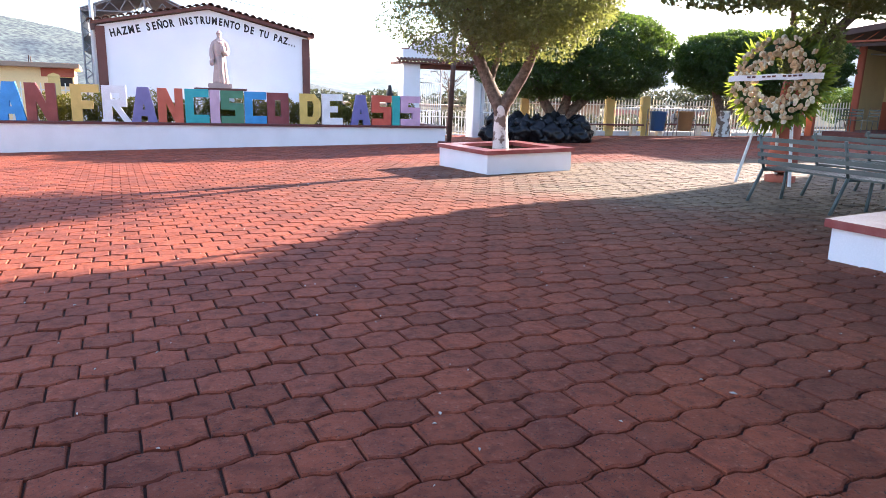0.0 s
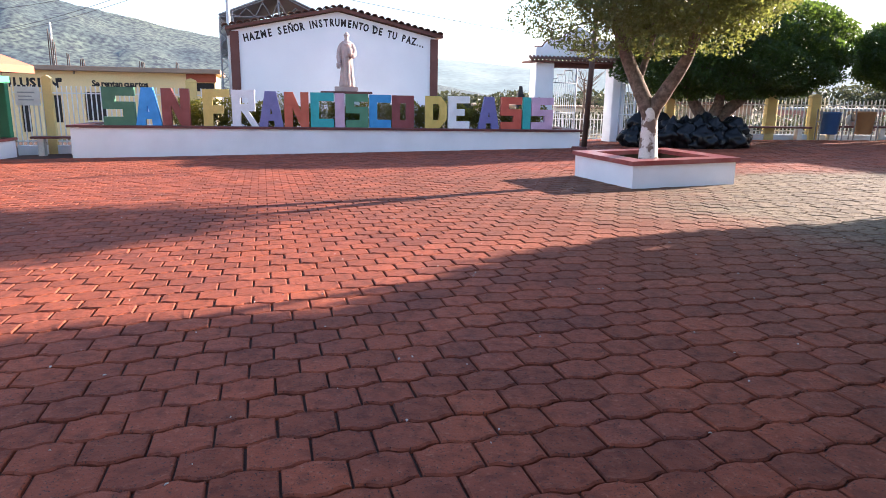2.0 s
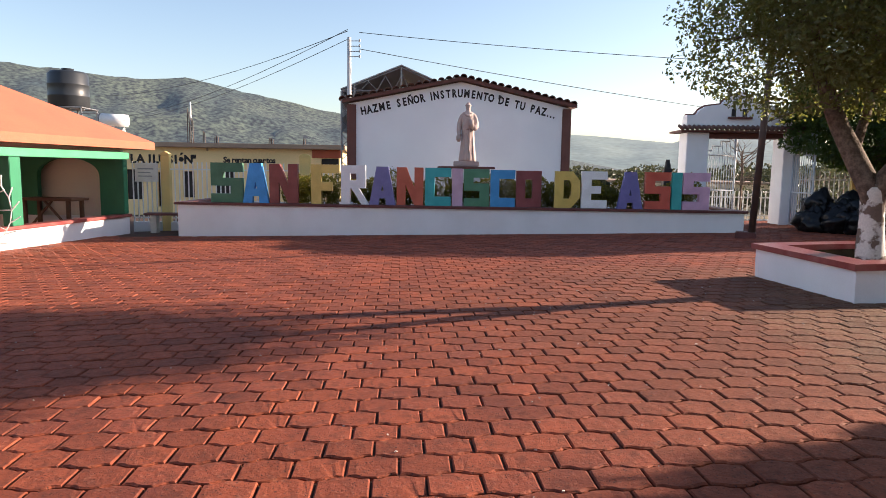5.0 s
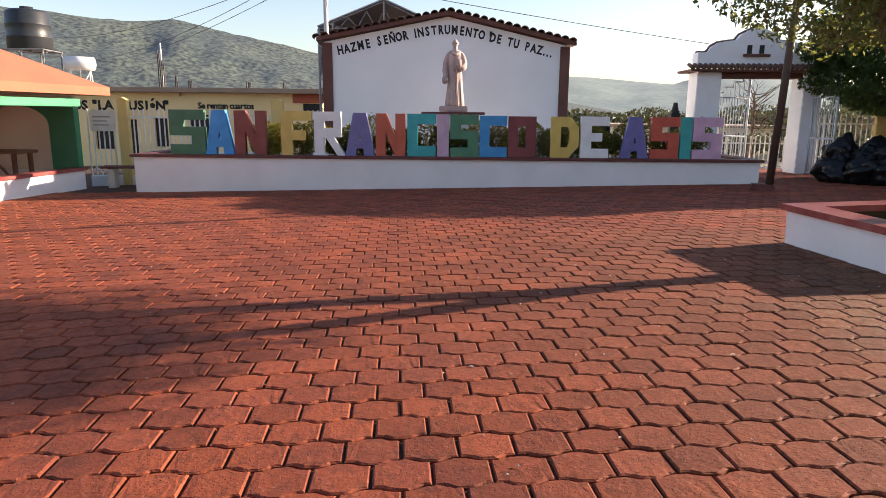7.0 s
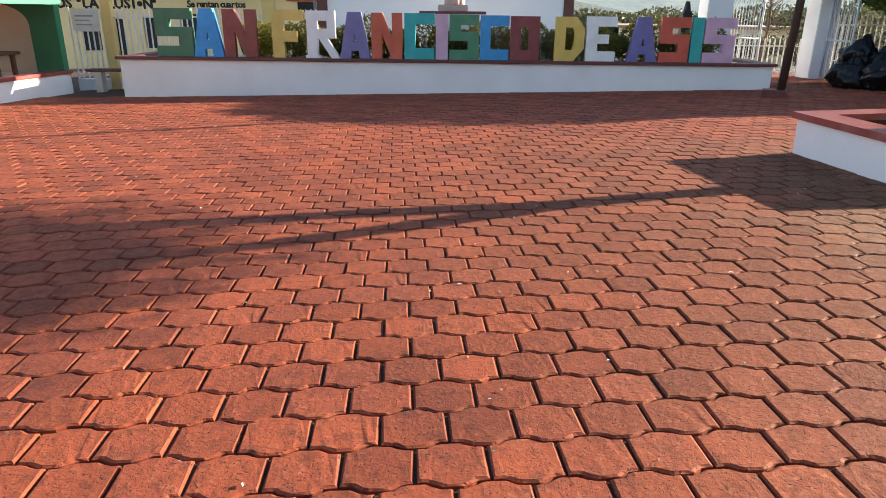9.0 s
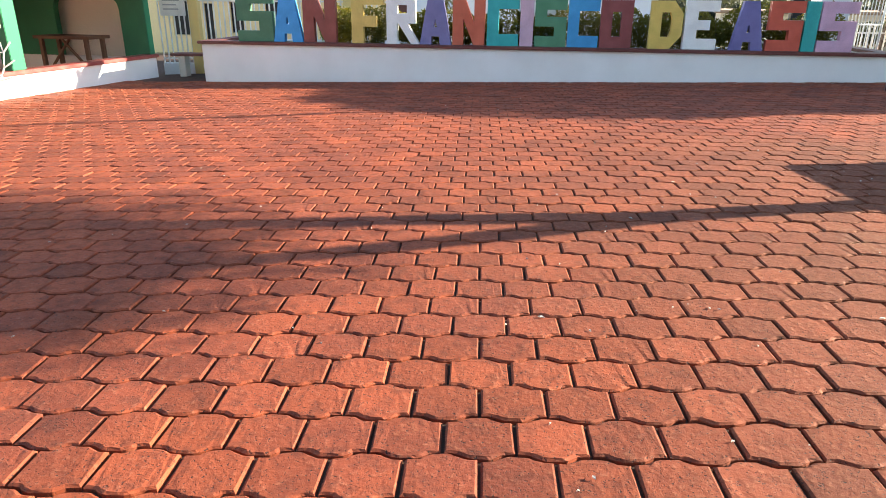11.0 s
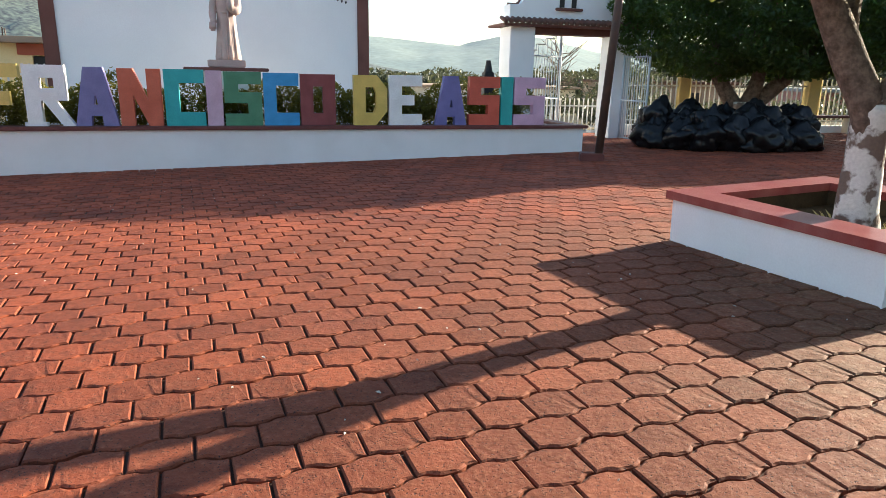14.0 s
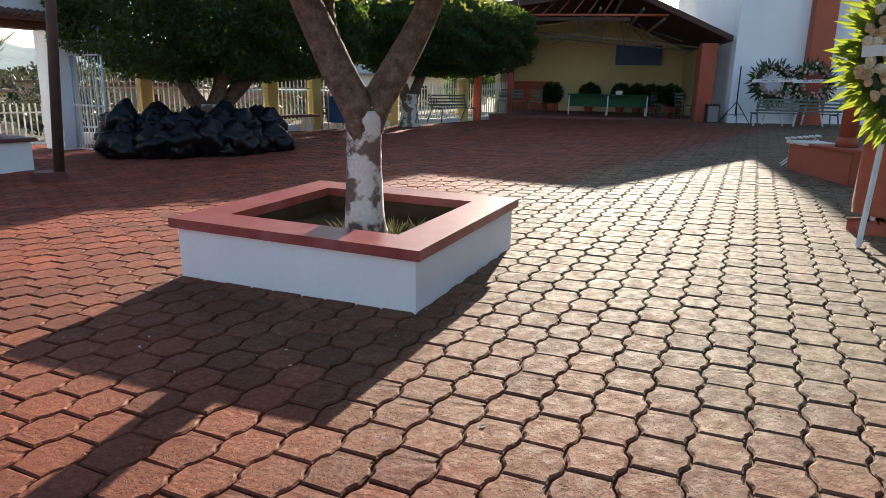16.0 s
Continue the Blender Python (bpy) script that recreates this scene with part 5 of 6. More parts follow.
# Tree out of view, added so that its crown darkens the paving below.
ficus(4.95, 4.66, 0.36, [(0, 0, -.12, .2), (0, 0, .1, .16), (0.02, 0, .6, .14), (.02, .02, 1.0, .13), (.03, .02, 1.15, .05)],
      [[(0, 0, .85, .1), (-.3, .1, 1.4, .1), (-.7, .2, 2.2, .07), (-.9, .3, 3.0, .04)], [(.03, 0, .85, .1), (.3, -.1, 1.4, .1), (.6, -.3, 2.3, .07), (.7, -.3, 3.0, .04)]],
      [((-0.6, -0.3, 3.9), (2.9, 2.6, 1.0), 3.0)], 56000, 0.10, M_LEAF, "unseen clipped fig tree added beside the benches to shade the paving", 25, shell=0.5)
scrub(18.8, 32.6, 2.2, 2.1, 7000, 31, "round_shrub", "round dark shrub behind the hall", 0.11, M_LEAFDARK, 0.7)
for k, (x, y) in enumerate(((0.95, 12.62), (1.38, 12.52), (1.15, 12.95), (1.5, 12.8), (0.82, 12.45), (1.25, 12.4), (1.62, 12.55), (0.75, 12.85))):
    grass_tuft(x, y, 46, k).matrix_world = pose(x, y, 0.235)

# ---- rubbish bags ----


def bag_mesh(seed):
    bm = bmesh.new()
    bmesh.ops.create_icosphere(bm, subdivisions=4, radius=0.42)
    off = Vector((seed * 7.1, seed * 3.3, seed))
    for v in bm.verts:
        n = v.co.normalized()
        lump = noise.fractal(n * 1.5 + off, 1.0, 2.0, 4) * 0.16 + abs(noise.noise(n * 3 + off)) * 0.08 + abs(noise.noise(n * 7 + off)) * 0.018
        v.co = n * (0.42 + lump)
        v.co.z *= 0.85
        if v.co.z > 0.2:
            k = min(1.0, (v.co.z - 0.2) / 0.2)
            v.co.x *= 1 - 0.4 * k
            v.co.y *= 1 - 0.4 * k
            v.co.z += 0.06 * k
        v.co.z = max(v.co.z, -0.26) + 0.26
    me = bpy.data.meshes.new("rubbish_bag")
    bm.to_mesh(me)
    bm.free()
    me.materials.append(M_BAG)
    me.polygons.foreach_set("use_smooth", [True] * len(me.polygons))
    return me


def bag_heap():
    rng = random.Random(12)
    kinds = [bag_mesh(s) for s in range(6)]
    a, b = Vector((1.1, 21.95, 0)), Vector((4.35, 21.3, 0))
    for row, (count, off, lift, sc) in enumerate(((7, 0.0, 0.0, 0.92), (7, 0.75, 0.0, 0.95), (6, 1.4, 0.0, 1.0), (6, 0.4, 0.34, 0.85), (5, 1.0, 0.38, 0.9))):
        for k in range(count):
            f = (k + 0.5 + rng.uniform(-.15, .15)) / count
            p = a.lerp(b, f) + Vector((0.12, 1.0, 0)) * (off + rng.uniform(-.1, .1)) + Vector((0, -0.45 * math.sin(math.pi * f), 0))
            s = sc * rng.uniform(.8, 1.08)
            o = new("rubbish_bag", rng.choice(kinds))
            o.matrix_world = pose(p.x, p.y, gz(p.x, p.y) + lift * rng.uniform(.85, 1.1) - 0.01, rng.uniform(-8, 8) if lift else 0, rng.uniform(-8, 8) if lift else 0, rng.uniform(0, 360)) @ Matrix.Diagonal((s, s, s * rng.uniform(.9, 1.1), 1))
            tagged(o, "full black plastic rubbish bag in a heap under the tree", "rubbish bag", "heap of rubbish bags")


bag_heap()

# ---- bins ----


def bin_on_stand(m, material, label):
    r = root("litter_bin", m, label, "litter bin")
    bm = bmesh.new()
    seg = 20
    prof = [(0.20, .24), (0.22, .25), (0.85, .31), (0.88, .33), (0.93, .33), (0.93, .30), (0.25, .22)]
    rings = [[bm.verts.new((math.cos(2 * math.pi * k / seg) * q, math.sin(2 * math.pi * k / seg) * q, z)) for k in range(seg)] for z, q in prof]
    for a, b in zip(rings, rings[1:]):
        for k in range(seg):
            bm.faces.new((a[k], a[(k + 1) % seg], b[(k + 1) % seg], b[k]))
    bm.faces.new(rings[0][::-1])
    bm.faces.new(rings[-1])
    part("drum", bm, material, r, smooth=True)
    for x in (-0.36, 0.36):
        rods("leg", M_STEEL, r, ((x, -0.15, 0), (x, -0.15, 1.0), 0.02), ((x, 0.15, 0), (x, 0.15, 1.0), 0.02), ((x, -0.15, 0.6), (x, 0.15, 0.6), 0.02), seg=6)


bin_on_stand(at(7.72, 25.4, 8), M_BLUE, "blue plastic litter bin on a dark stand by the railing")
bin_on_stand(at(8.78, 25.52, 8), M_TANBIN, "tan plastic litter bin on a dark stand by the railing")

plate = root("round_sign", pose(8.5, 25.82, 0.85, 0, 0, 8), "round white sign plate on the railing", "sign")
rods("disc", M_ENAMEL, plate, ((0, 0, 0), (0, -0.02, 0), 0.21), seg=24)
boxes("writing", M_BENCH, plate, (-0.1, -0.026, -0.01, 0.1, -0.0215, 0.012), (-0.006, -0.026, -0.1, 0.006, -0.0215, -0.02), bevel=0.0)

# ---- benches ----


def slat_bench(m, length, legs, label):
    r = root("park_bench", m, label, "bench", "slatted metal benches")
    for k in range(4):
        z, y = 0.50 + k * 0.10, -0.045 - k * 0.022
        boxes("back_slat", M_BENCH, r, (0, y - 0.012, z, length, y + 0.012, z + 0.055), bevel=0.005)
    for k in range(5):
        y = 0.03 + k * 0.085
        boxes("seat_slat", M_BENCH, r, (0, y, 0.43, length, y + 0.06, 0.455), bevel=0.005)
    for x in legs:
        rods("leg_frame", M_BENCH, r, ((x, -0.22, 0), (x, 0.0, 0.44), 0.022), ((x, 0.0, 0.44), (x, -0.13, 0.88), 0.02), ((x, 0.0, 0.42), (x, 0.44, 0.42), 0.02), ((x, 0.44, 0.42), (x, 0.40, 0), 0.022), seg=8)


for x, y in ((4.47, 8.62), (5.45, 9.15), (6.5, 9.7)):
    slat_bench(at(x, y, -66), 2.55, (0.06, 1.3, 2.5), "grey-green slatted metal bench facing the hall")

# ---- funeral wreaths ----


def rosette(rad):
    bm = bmesh.new()
    for ring, (n, rr, z) in enumerate(((7, 1.0, 0.0), (6, .7, .25), (4, .4, .45), (1, 0.0, .55))):
        for k in range(n):
            a = 2 * math.pi * (k + ring * .4) / n
            t = bmesh.new()
            bmesh.ops.create_icosphere(t, subdivisions=1, radius=rad * 0.45)
            merge(bm, t, pose(math.cos(a) * rr * rad * .6, math.sin(a) * rr * rad * .6, z * rad, 0, 0, math.degrees(a)) @ Matrix.Diagonal((.75, 1, .7, 1)))
    me = bpy.data.meshes.new("flower")
    bm.to_mesh(me)
    bm.free()
    return me


FLOWERS = []
for material in (M_PETAL, M_WHITEPETAL, M_PINKPETAL):
    me = rosette(0.048)
    me.materials.append(material)
    FLOWERS.append(me)


def pointed_leaves(rng, n, r0, r1, length):
    verts, faces = [], []
    for k in range(n):
        a = 2 * math.pi * (k + rng.random()) / n
        r = rng.uniform(r0, r1)
        L, w = length * rng.uniform(.7, 1.2), length * 0.11
        tilt, twist = rng.uniform(-.5, .5), rng.uniform(-.5, .5)
        d = Vector((math.cos(a + twist), 0, math.sin(a + twist)))
        s = Vector((-d.z, rng.uniform(-.5, .5), d.x)).normalized()
        p = Vector((math.cos(a) * r, rng.uniform(-.02, .10), math.sin(a) * r))
        out = Vector((0, -1, 0))
        i = len(verts)
        for f, ww in ((0, .35), (.35, 1), (.7, .7), (1, .03)):
            q = p + d * L * f + out * L * (tilt * f * f)
            verts += [tuple(q - s * w * ww), tuple(q + out * w * ww * .35), tuple(q + s * w * ww)]
        for j in range(3):
            b = i + j * 3
            faces += [(b, b + 1, b + 4, b + 3), (b + 1, b + 2, b + 5, b + 4)]
    return verts, faces


def wreath(m, rad, seed, nflower, ribbon, label, leaf_len=0.215, nleaf=620, legs=True, pink=False, c=1.62):
    """A ring of flowers on a leafy back, carried by a three-legged easel. Faces -y."""
    rng = np.random.default_rng(seed)
    r = root("funeral_wreath", m, label, "wreath", "funeral wreaths")
    g = new("ring")
    g.parent = r
    g.matrix_local = pose(0, -0.02, c, -8, 0, 0)
    bm = bmesh.new()
    n = 30
    pts = [(math.cos(2 * math.pi * k / n) * rad * .72, 0.02, math.sin(2 * math.pi * k / n) * rad * .72) for k in range(n + 1)]
    limb(bm, pts, [rad * .15] * len(pts), 10)
    part("backing", bm, M_LEAFDARK, g)
    v, f = pointed_leaves(rng, nleaf, rad * .5, rad * .95, leaf_len)
    from_arrays("foliage", v, f, M_LEAFDARK if pink else M_LILY, g)
    v, f = pointed_leaves(rng, 90, rad * .35, rad * .8, leaf_len * .6)
    from_arrays("foliage", v, f, M_LEAFDARK, g)
    for k in range(nflower):
        a = 2 * math.pi * k / nflower + rng.uniform(-.1, .1)
        q = rad * rng.uniform(.40, .97)
        o = new("flower", FLOWERS[2 if pink and rng.random() < .8 else int(rng.random() < .45)])
        o.parent = g
        s = rng.uniform(.75, 1.25)
        o.matrix_local = pose(math.cos(a) * q, -0.10 - rng.uniform(0, .06), math.sin(a) * q, 90 + rng.uniform(-25, 25), rng.uniform(-25, 25), rng.uniform(0, 360)) @ Matrix.Scale(s, 4)
    if ribbon:
        bm = bmesh.new()
        vs = []
        for k in range(13):
            x = -rad + 2 * rad * k / 12
            for z in (-.045, .045):
                vs.append(bm.verts.new((x, -0.22 - 0.05 * math.sin(math.pi * k / 12), z + 0.006 * math.sin(k * 1.3) + 0.05 * k / 12)))
        for k in range(12):
            bm.faces.new((vs[2 * k], vs[2 * k + 2], vs[2 * k + 3], vs[2 * k + 1]))
        rb = part("ribbon", bm, M_RIBBON, g, "white satin ribbon with dark lettering")
        md = rb.modifiers.new("thick", "SOLIDIFY")
        md.thickness = 0.004
        bm = bmesh.new()
        for k in range(11):
            if k in (2, 6):
                continue
            add_box(bm, -rad * .55 + k * 0.075, -0.279, 0.006 + .0028 * k, -rad * .55 + k * 0.075 + 0.05, -0.2735, 0.034 + .0028 * k)
        part("writing", bm, M_BROWN, g, "line of unreadable dark writing")
    if legs:
        for x, y in ((-.42, -.16), (.42, -.16), (0, .5)):
            rods("easel_leg", M_BARS, r, ((x, y, 0), (x * .55, 0.08 if y < 0 else .14, c - .55 * rad), 0.026), seg=6)
    return r


wreath(at(5.36, 10.40, -42), 0.70, 3, 300, True, "large funeral wreath of cream roses and pointed leaves on an easel")

# ---- hall and church beyond ----
HALL = pose(14.55, 26.05, 0.0, 0, 0, -48.0)


def hall():
    r = root("open_hall", HALL, "open-fronted hall with a dark roof on terracotta posts", "hall")
    g = 0.45
    for x, w, y in ((-0.95, 0.26, 0.0), (6.55, 0.5, -0.1), (6.75, 0.4, 1.6), (0.1, 0.22, 1.4)):
        boxes("post", M_ORANGE, r, (x, y, g - 0.5, x + w, y + w, 3.8 if x < 5 else 3.0), bevel=0.015, label="terracotta painted post")
    bm = bmesh.new()
    add_prism(bm, [(-1.2, 3.82), (3.9, 4.52), (7.35, 3.02), (7.35, 3.18), (3.9, 4.73), (-1.2, 4.04)], -0.7, 7.2)
    part("roof", bm, M_DARKROOF, r, "dark brown roof")
    boxes("front_beam", M_DARKROOF, r, (-1.0, -0.12, 3.66, 4.2, -0.003, 3.78), bevel=0.01)
    rods("truss", M_ORANGE, r, *[((x, -0.2, 3.84), (x + .45, -0.2, 4.06 + x * .16), 0.02) for x in (0.3, 0.8, 1.3, 1.8, 2.3, 2.8, 3.3)], ((-0.9, -0.2, 3.84), (5.4, -0.2, 3.84), 0.04), seg=6, label="reddish steel truss")
    bm = bmesh.new()
    add_prism(bm, [(-0.6, g - 0.5), (7.2, g - 0.5), (7.2, 3.05), (3.9, 4.50), (-0.6, 3.86)], 6.6, 6.8)
    part("back_wall", bm, M_HALLWALL, r)
    boxes("side_wall", M_HALLWALL, r, (7.0, 2.6, g - 0.5, 7.2, 6.597, 3.0), bevel=0.0)
    boxes("side_wall", M_HALLWALL, r, (-0.6, 3.6, g - 0.5, -0.4, 6.597, 3.86), bevel=0.0)
    boxes("wainscot", M_ORANGE, r, (-0.397, 6.56, g - 0.5, 1.9, 6.597, 1.75), bevel=0.0)
    boxes("banner", M_BLUE, r, (4.2, 6.55, 2.5, 6.1, 6.597, 3.3), bevel=0.0, label="blue cloth banner on the back wall")
    for k, x in enumerate((2.6, 3.2, 3.9, 4.6, 5.3)):
        z = 4.40 - 0.44 * abs(x + 0.03 - 3.9) - 0.04
        boxes("purlin", M_SHEET, r, (x, 0.2, z, x + .07, 6.5, z + 0.08), bevel=0.0)
    for y in (2.4, 4.6):
        rods("roof_truss", M_STEEL, r, ((0.2, y, 3.55), (7.0, y, 3.0), 0.03), *[((3.9 + q, y, 3.2), (3.9 + q * .55, y, 4.2 - abs(q) * .28), 0.02) for q in (-2.4, -1.4, -.5, .5, 1.4, 2.4)], seg=6, label="dull steel truss under the roof")
    boxes("hall_floor", M_CAPDARK, r, (-0.4, 0.3, g - 0.4, 7.0, 6.58, g + 0.07), bevel=0.01)
    t = root("long_table", HALL @ pose(2.3, 2.2, g + 0.07), "long table under a dark green cloth", "table")
    boxes("tabletop", M_CLOTH, t, (0, 0, 0.72, 3.0, 0.7, 0.76), bevel=0.01)
    for x in (0.05, 1.48, 2.9):
        for y in (0.04, 0.6):
            boxes("leg", M_BARS, t, (x, y, 0, x + .045, y + .045, 0.717), bevel=0.004)
    boxes("skirt", M_CLOTH, t, (0.02, 0.30, 0.30, 2.98, 0.34, 0.717), bevel=0.004, label="hanging green cloth")
    p = root("paper_box", HALL @ pose(4.2, 2.5, g + 0.832), "small white box on the table", "box")
    boxes("box_body", M_ENAMEL, p, (-.12, -.08, 0, .12, .08, .14), bevel=0.01)
    for k, (x, y, w) in enumerate(((1.6, 6.0, .9), (3.2, 6.1, .9), (4.5, 6.0, .8), (5.8, 5.6, 1.1), (6.4, 5.0, .9), (5.2, 6.1, .8))):
        q = HALL @ Vector((x, y, 0))
        rng = np.random.default_rng(60 + k)
        b = root("potted_plant", pose(q.x, q.y, g + 0.07), "dark leafy potted plant along the hall wall", "plant", "plants in the hall")
        bm = bmesh.new()
        add_rod(bm, (0, 0, 0), (0, 0, .32), .15, .2, 12)
        part("pot", bm, M_ORANGE, b, smooth=True)
        leaves("foliage", leaf_points(rng, 700, ((0, 0, .75), (w * .5, w * .5, .45), 2.0), .4), rng, .16, M_LEAFDARK, b, -.4)


hall()


def metal_chair(m, material, label):
    r = root("metal_chair", m, label, "chair", "chairs by the hall")
    boxes("seat", material, r, (-.2, -.2, .43, .2, .2, .46), bevel=.006)
    for k in range(3):
        boxes("back_slat", material, r, (-.2, .17 + .015 * k, .58 + .11 * k, .2, .19 + .015 * k, .64 + .11 * k), bevel=.004)
    for x in (-.19, .19):
        rods("leg", material, r, ((x, -.19, 0), (x, -.17, .44), .013), seg=6)
        rods("leg", material, r, ((x, .22, 0), (x, .17, .44), .013), ((x, .17, .44), (x, .22, .9), .013), seg=6)


for x, y, rz in ((0.6, 0.8, 20), (1.2, 0.4, -10), (5.6, 2.0, 60), (6.3, 0.9, 120), (0.0, 1.2, 0)):
    metal_chair(HALL @ pose(x, y, 0.53 if y > 0.3 else 0.47, 0, 0, rz), M_BENCH, "grey metal chair in the hall")
boxes_speaker = root("loudspeaker", HALL @ pose(7.0, -0.5, 0.45), "black loudspeaker box on the paving beside the post", "loudspeaker")
boxes("cabinet", M_DARKIN, boxes_speaker, (-.2, -.2, 0, .2, .2, .62), bevel=.02)
boxes("grille", M_STEEL, boxes_speaker, (-.16, -.212, .06, .16, -.203, .55), bevel=.004)


def church():
    r = root("church", HALL @ pose(7.45, -0.75, 0.0), "tall white church wall with terracotta pilasters", "church")
    boxes("front_wall", M_GABLE, r, (0, 0, -0.3, 16.0, 0.6, 10.8), bevel=0.02)
    boxes("side_wall", M_GABLE, r, (0, 0.603, -0.3, 0.6, 14.0, 10.8), bevel=0.0)
    boxes("pilaster", M_ORANGE, r, (2.02, -0.45, -0.3, 2.67, -0.003, 10.5), bevel=0.02, label="terracotta painted pilaster")
    boxes("pilaster", M_ORANGE, r, (9.0, -0.45, -0.3, 9.65, -0.003, 10.5), bevel=0.02, label="terracotta painted pilaster")


church()


def tripod():
    r = root("speaker_tripod", HALL @ pose(7.5, -1.5, 0.48), "black folding tripod stand", "tripod")
    rods("pole", M_DARKIN, r, ((0, 0, .25), (0, 0, 1.75), .02))
    for k in range(3):
        a = 2.1 * k + .4
        rods("leg", M_DARKIN, r, ((0, 0, .7), (math.cos(a) * .55, math.sin(a) * .55, 0), .014), ((0, 0, .3), (math.cos(a) * .32, math.sin(a) * .32, .3), .008), seg=6)


tripod()
for k, x in enumerate((0.62, 1.75)):
    wreath(HALL @ pose(7.75 + x, -1.75, 0.46), 0.62, 70 + k, 80, True, "round funeral wreath of dusty pink flowers by the church wall", leaf_len=0.22, nleaf=200, pink=True, c=1.3)
slat_bench(HALL @ pose(7.75, -2.75, 0.44, 0, 0, 5), 2.4, (0.06, 2.3), "green slatted metal bench in front of the church wall")


def terracotta_ledge():
    r = root("terracotta_ledge", at(9.54, 13.47, -127.0), "low terracotta painted ledge with a cream top", "ledge")
    boxes("ledge_body", M_ORANGE, r, (0, 0, -0.3, 1.7, 0.46, 0.42), bevel=0.012)
    boxes("ledge_end", M_CREAM, r, (-0.035, 0.02, -0.3, -0.003, 0.44, 0.42), bevel=0.004, label="cream painted end face")
    boxes("ledge_top", M_CREAM, r, (-0.05, -0.04, 0.423, 0.6, 0.5, 0.47), bevel=0.012)
    boxes("ledge_top", M_ORANGE, r, (0.603, -0.03, 0.423, 1.73, 0.49, 0.465), bevel=0.012)
    c = root("round_column", at(9.54, 13.47, -127.0) @ pose(1.15, 0.23, 0.468), "round terracotta painted column standing on the ledge", "column")
    bm = bmesh.new()
    add_rod(bm, (0, 0, 0), (0, 0, 0.14), 0.15, 0.13, 20)
    part("column_base", bm, M_ORANGE, c, smooth=True)
    bm = bmesh.new()
    add_rod(bm, (0, 0, 0.14), (0, 0, 3.2), 0.115, 0.105, 20)
    part("shaft", bm, M_ORANGE, c, smooth=True)


terracotta_ledge()
stool = root("folding_stool", at(10.15, 13.55, -60), "white slatted folding stool by the terracotta ledge", "stool")
for k in range(6):
    boxes("slat", M_BARS, stool, (-.26 + k * .09, -.2, .44 + k * .012, -.19 + k * .09, .2, .46 + k * .012), bevel=.004)
for y in (-.17, .17):
    rods("leg", M_BARS, stool, ((-.28, y, 0), (.22, y, .46), .013), seg=6)
    rods("leg", M_BARS, stool, ((.28, y * .9, 0), (-.22, y * .9, .43), .013), seg=6)
slat_bench(at(13.1, 26.1, 190), 1.8, (0.06, 1.7), "slatted metal bench by the railing")

# Walls out of view, added to hold back and bounce light onto the square.
def unseen_wall(name, x0, y0, x1, y1, h, label):
    ob = boxes(name, M_UNSEENWALL, None, (x0, y0, gz(x0, y0) - 0.6, x1, y1, h), bevel=0.0)
    tagged(ob, label, "wall", kind="structure")


unseen_wall("unseen_wall_south", -22.0, -8.3, 7.5, -8.0, 2.6, "plain unseen wall added behind to set the sky light")
unseen_wall("unseen_wall_east", 7.2, -7.99, 7.5, 6.5, 8.0, "tall unseen wall added beside the benches to shade the paving")
unseen_wall("unseen_wall_west", -22.3, -8.3, -22.01, 9.0, 2.6, "plain unseen wall added opposite the hall")

# ---- cables ----


def cable(points, sag, label):
    cu = bpy.data.curves.new("cable", "CURVE")
    cu.dimensions, cu.bevel_depth, cu.bevel_resolution = "3D", 0.010, 1
    sp = cu.splines.new("POLY")
    a, b = Vector(points[0]), Vector(points[1])
    sp.points.add(24)
    for k in range(25):
        f = k / 24
        q = a.lerp(b, f)
        sp.points[k].co = (q.x, q.y, q.z - sag * 4 * f * (1 - f), 1)
    cu.materials.append(M_WIRE)
    o = new("overhead_cable", cu)
    tagged(o, label, "cable", "overhead cables")


cable(((-11.55, 21.7, 5.6), (12.0, 33.0, 4.9)), 0.35, "black overhead cable running from the utility pole")
cable(((-11.55, 21.7, 5.1), (10.0, 40.0, 2.9)), 0.3, "black overhead cable running from the utility pole")
cable(((-11.9, 21.6, 5.65), (-34.0, 30.0, 5.2)), 0.5, "black overhead cable running from the utility pole")
cable(((-11.9, 21.6, 5.7), (-40.0, 36.0, 4.6)), 0.6, "black overhead cable running from the utility pole")
cable(((-11.9, 21.6, 5.4), (-40.0, 38.0, 4.7)), 0.4, "black overhead cable running from the utility pole")

# ---- litter and leaves on the paving ----


def litter():
    rng = np.random.default_rng(9)
    verts, faces = [], []
    for k in range(480):
        x, y = rng.uniform(-7, 6), rng.uniform(0.3, 16)
        s, a = rng.uniform(.003, .011) * (1.7 if rng.random() < .12 else 1), rng.uniform(0, 6.28)
        c, n = math.cos(a) * s, math.sin(a) * s
        z = gz(x, y) + .006
        i = len(verts)
        verts += [(x + c, y + n, z), (x - n * .5, y + c * .5, z + .004), (x - c, y - n, z + .001), (x + n * .5, y - c * .5, z + .003)]
        verts += [(p[0], p[1], p[2] - .004) for p in verts[i:i + 4]]
        faces += [(i, i + 1, i + 2, i + 3), (i + 7, i + 6, i + 5, i + 4)] + [(i + j, i + 4 + j, i + 4 + (j + 1) % 4, i + (j + 1) % 4) for j in range(4)]
    ob = from_arrays("paper_litter", verts, faces, M_LITTER)
    tagged(ob, "scraps of pale paper and petals scattered on the paving", "litter", kind="stuff")


litter()

# ---- paving ----
ROW, PITCH, PAVE_ANGLE = 0.2215, 0.2565, 28.0


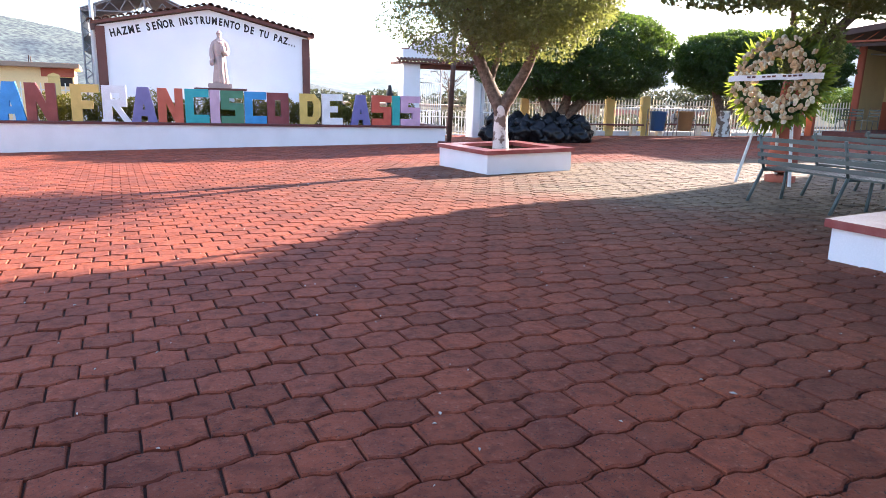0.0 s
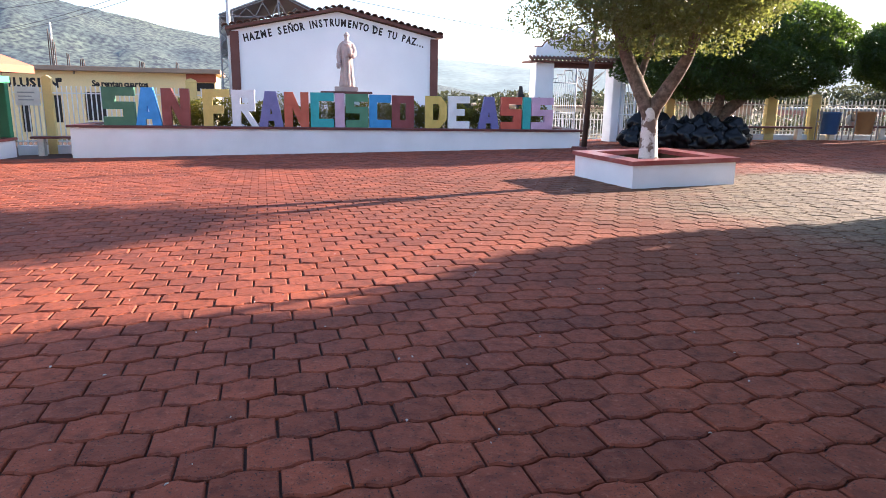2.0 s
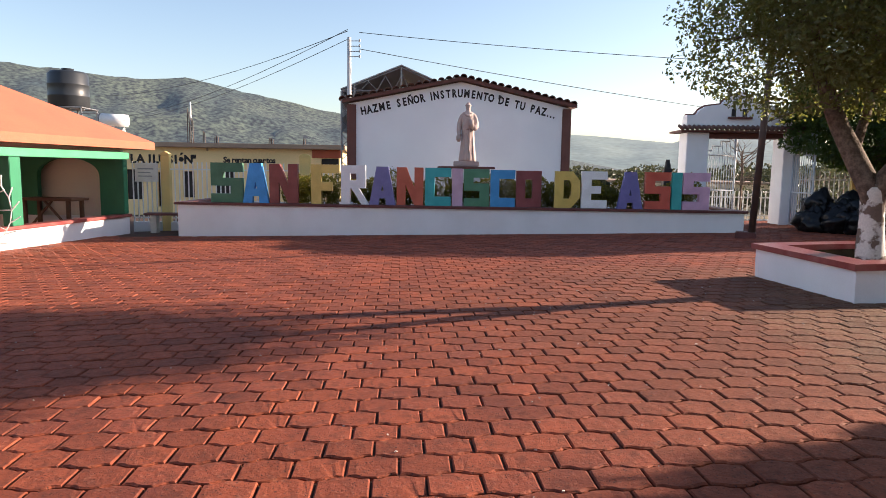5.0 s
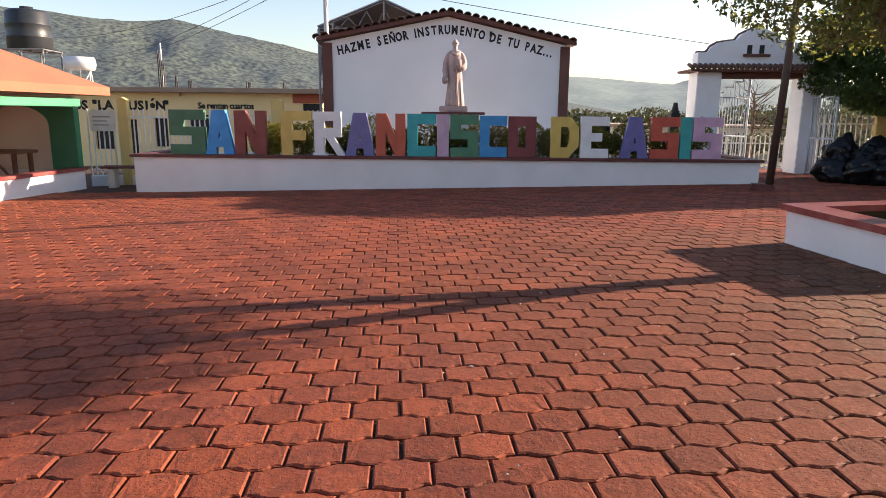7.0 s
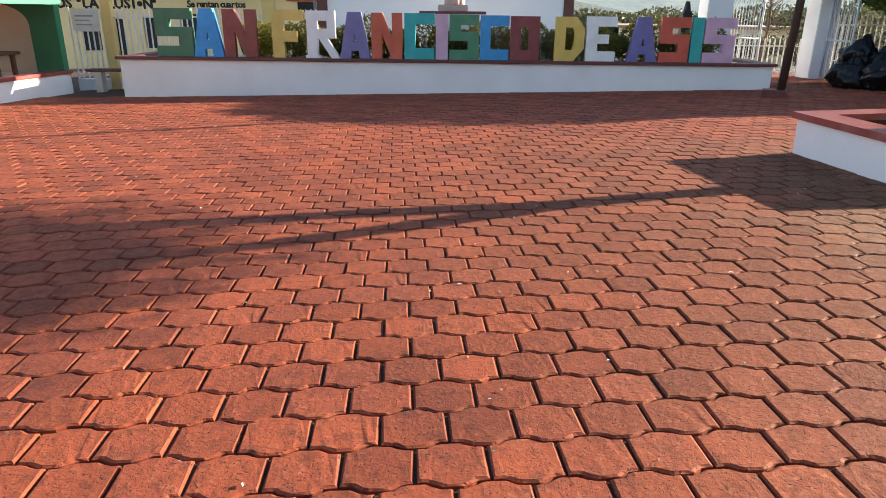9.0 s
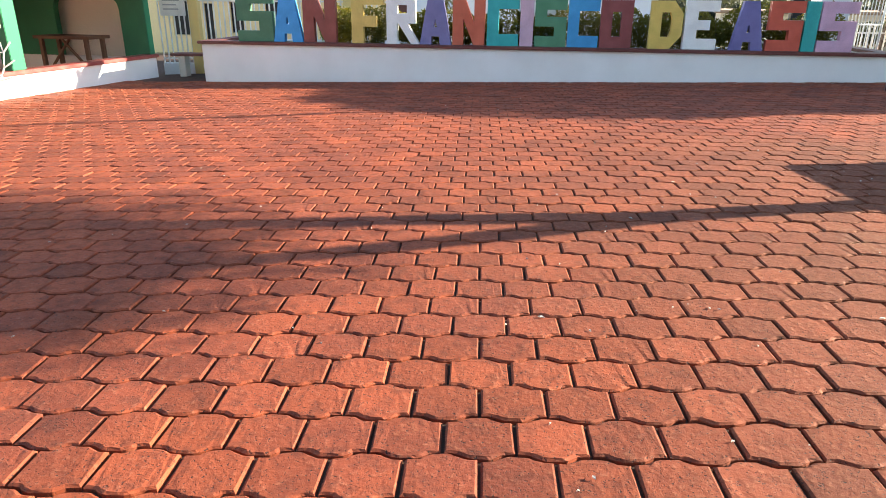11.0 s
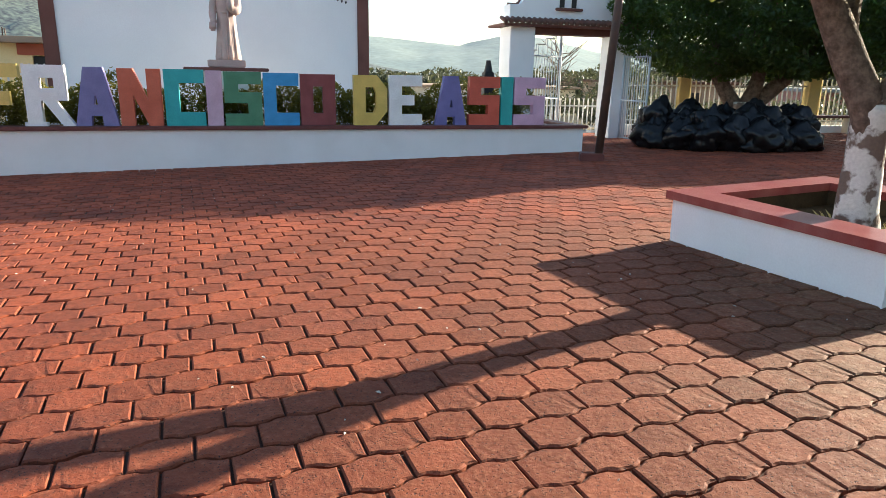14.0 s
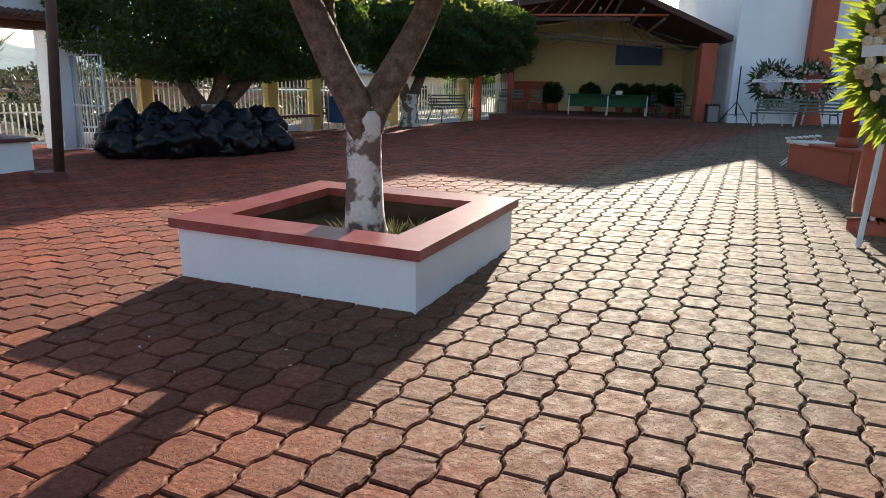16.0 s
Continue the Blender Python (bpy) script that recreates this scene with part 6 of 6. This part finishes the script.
def paver_outline():
    """Interlocking block: straight short ends, stepped long sides."""
    g, amp = 0.0054, 0.0145
    xs = [-.5, -.38, -.32, -.25, -.18, -.12, .12, .18, .25, .32, .38, .5]
    ss = [-1.0, -.93, -.68, 0.0, .68, .96, .96, .68, 0.0, -.68, -.93, -1.0]
    up = [(x * PITCH * (1 - 2 * g / PITCH), ROW / 2 + amp * s - g) for x, s in zip(xs, ss)]
    # opposite edge mirrors it, so that rows lock half a block apart
    return up[::-1] + [(x, -z) for x, z in up]


def paver_arrays(full, rng):
    """A block with a worn arris and a slightly broken outline."""
    o = np.array(paver_outline())
    n = len(o)
    o = o + rng.normal(0, 0.0011, o.shape)
    inner = o - np.sign(o) * rng.uniform(0.005, 0.0105, o.shape)
    top = np.c_[inner, rng.normal(0, 0.0007, n)]
    edge = np.c_[o, np.full(n, -0.0075) + rng.normal(0, 0.001, n)]
    low = np.c_[o, np.full(n, -0.034)]
    v = np.vstack([top, edge] + ([low] if full else []))
    f = [tuple(range(n))] + [(k, n + k, n + (k + 1) % n, (k + 1) % n) for k in range(n)]
    if full:
        f += [(n + k, 2 * n + k, 2 * n + (k + 1) % n, n + (k + 1) % n) for k in range(n)]
    return v, f


def paving():
    r = root("paving", Matrix.Identity(4), "interlocking red-stained concrete pavers, worn to grey, sloping gently", "paving", kind="structure")
    rng = np.random.default_rng(4)
    ca, sa = math.cos(radians(PAVE_ANGLE)), math.sin(radians(PAVE_ANGLE))
    ox, oy = -1.27, 7.32
    kinds = [paver_arrays(True, rng) for k in range(12)]
    lites = [paver_arrays(False, rng) for k in range(12)]
    full_f, lite_f = kinds[0][1], lites[0][1]
    meshes = []
    for v, f in kinds:
        me = bpy.data.meshes.new("paver")
        me.from_pydata(v.tolist(), [], f)
        me.materials.append(M_PAVER)
        meshes.append(me)
    tilt = Euler((math.atan(GB), -math.atan(GA), 0)).to_matrix().to_4x4()
    near = []
    V = {True: [], False: []}
    F = {True: [], False: []}
    count = {True: 0, False: 0}
    for j in range(-80, 120):
        for i in range(-110, 110):
            u, w = (i + 0.5 + (0.5 if j % 2 else 0.0)) * PITCH, j * ROW
            x, y = ox + ca * u - sa * w, oy + sa * u + ca * w
            if not (-19 < x < 21.5 and -4.0 < y < 25.6):
                continue
            # outside the walk's outlook
            if (x > 7.1 and y < 6.6) or (x < -14 and y < 4) or y > 15.4 + 0.4168 * (x + 13.0) + 0.3 and x < -0.3:
                continue
            dz, rx, ry, rz = rng.normal(0, 0.002), rng.normal(0, .009), rng.normal(0, .009), rng.normal(0, .009)
            if -1.85 < x < 0.05 and 1.6 < y < 10.6:
                near.append((x, y, dz, rx, ry, rz))
                continue
            full = -9 < x < 7 and y < 14
            v = (kinds if full else lites)[int(rng.integers(12))][0]
            a = radians(PAVE_ANGLE) + rz
            c, s = math.cos(a), math.sin(a)
            p = np.empty_like(v)
            p[:, 0] = x + c * v[:, 0] - s * v[:, 1]
            p[:, 1] = y + s * v[:, 0] + c * v[:, 1]
            p[:, 2] = GA * p[:, 0] + GB * p[:, 1] + v[:, 2] + dz + rx * v[:, 1] + ry * v[:, 0]
            V[full].append(p)
            b = count[full]
            F[full] += [tuple(b + k for k in f) for f in (full_f if full else lite_f)]
            count[full] += len(v)
    ob = from_arrays("paver_field", np.vstack(V[True] + V[False]).tolist(), F[True] + [tuple(k + count[True] for k in f) for f in F[False]], M_PAVER_FAR, r)
    tagged(ob, kind="stuff")
    for x, y, dz, rx, ry, rz in near:
        o = new("paver", meshes[int(rng.integers(12))])
        o.parent = r
        o.matrix_local = Matrix.Translation((x, y, GA * x + GB * y + dz)) @ tilt @ Euler((rx, ry, radians(PAVE_ANGLE) + rz)).to_matrix().to_4x4()


paving()
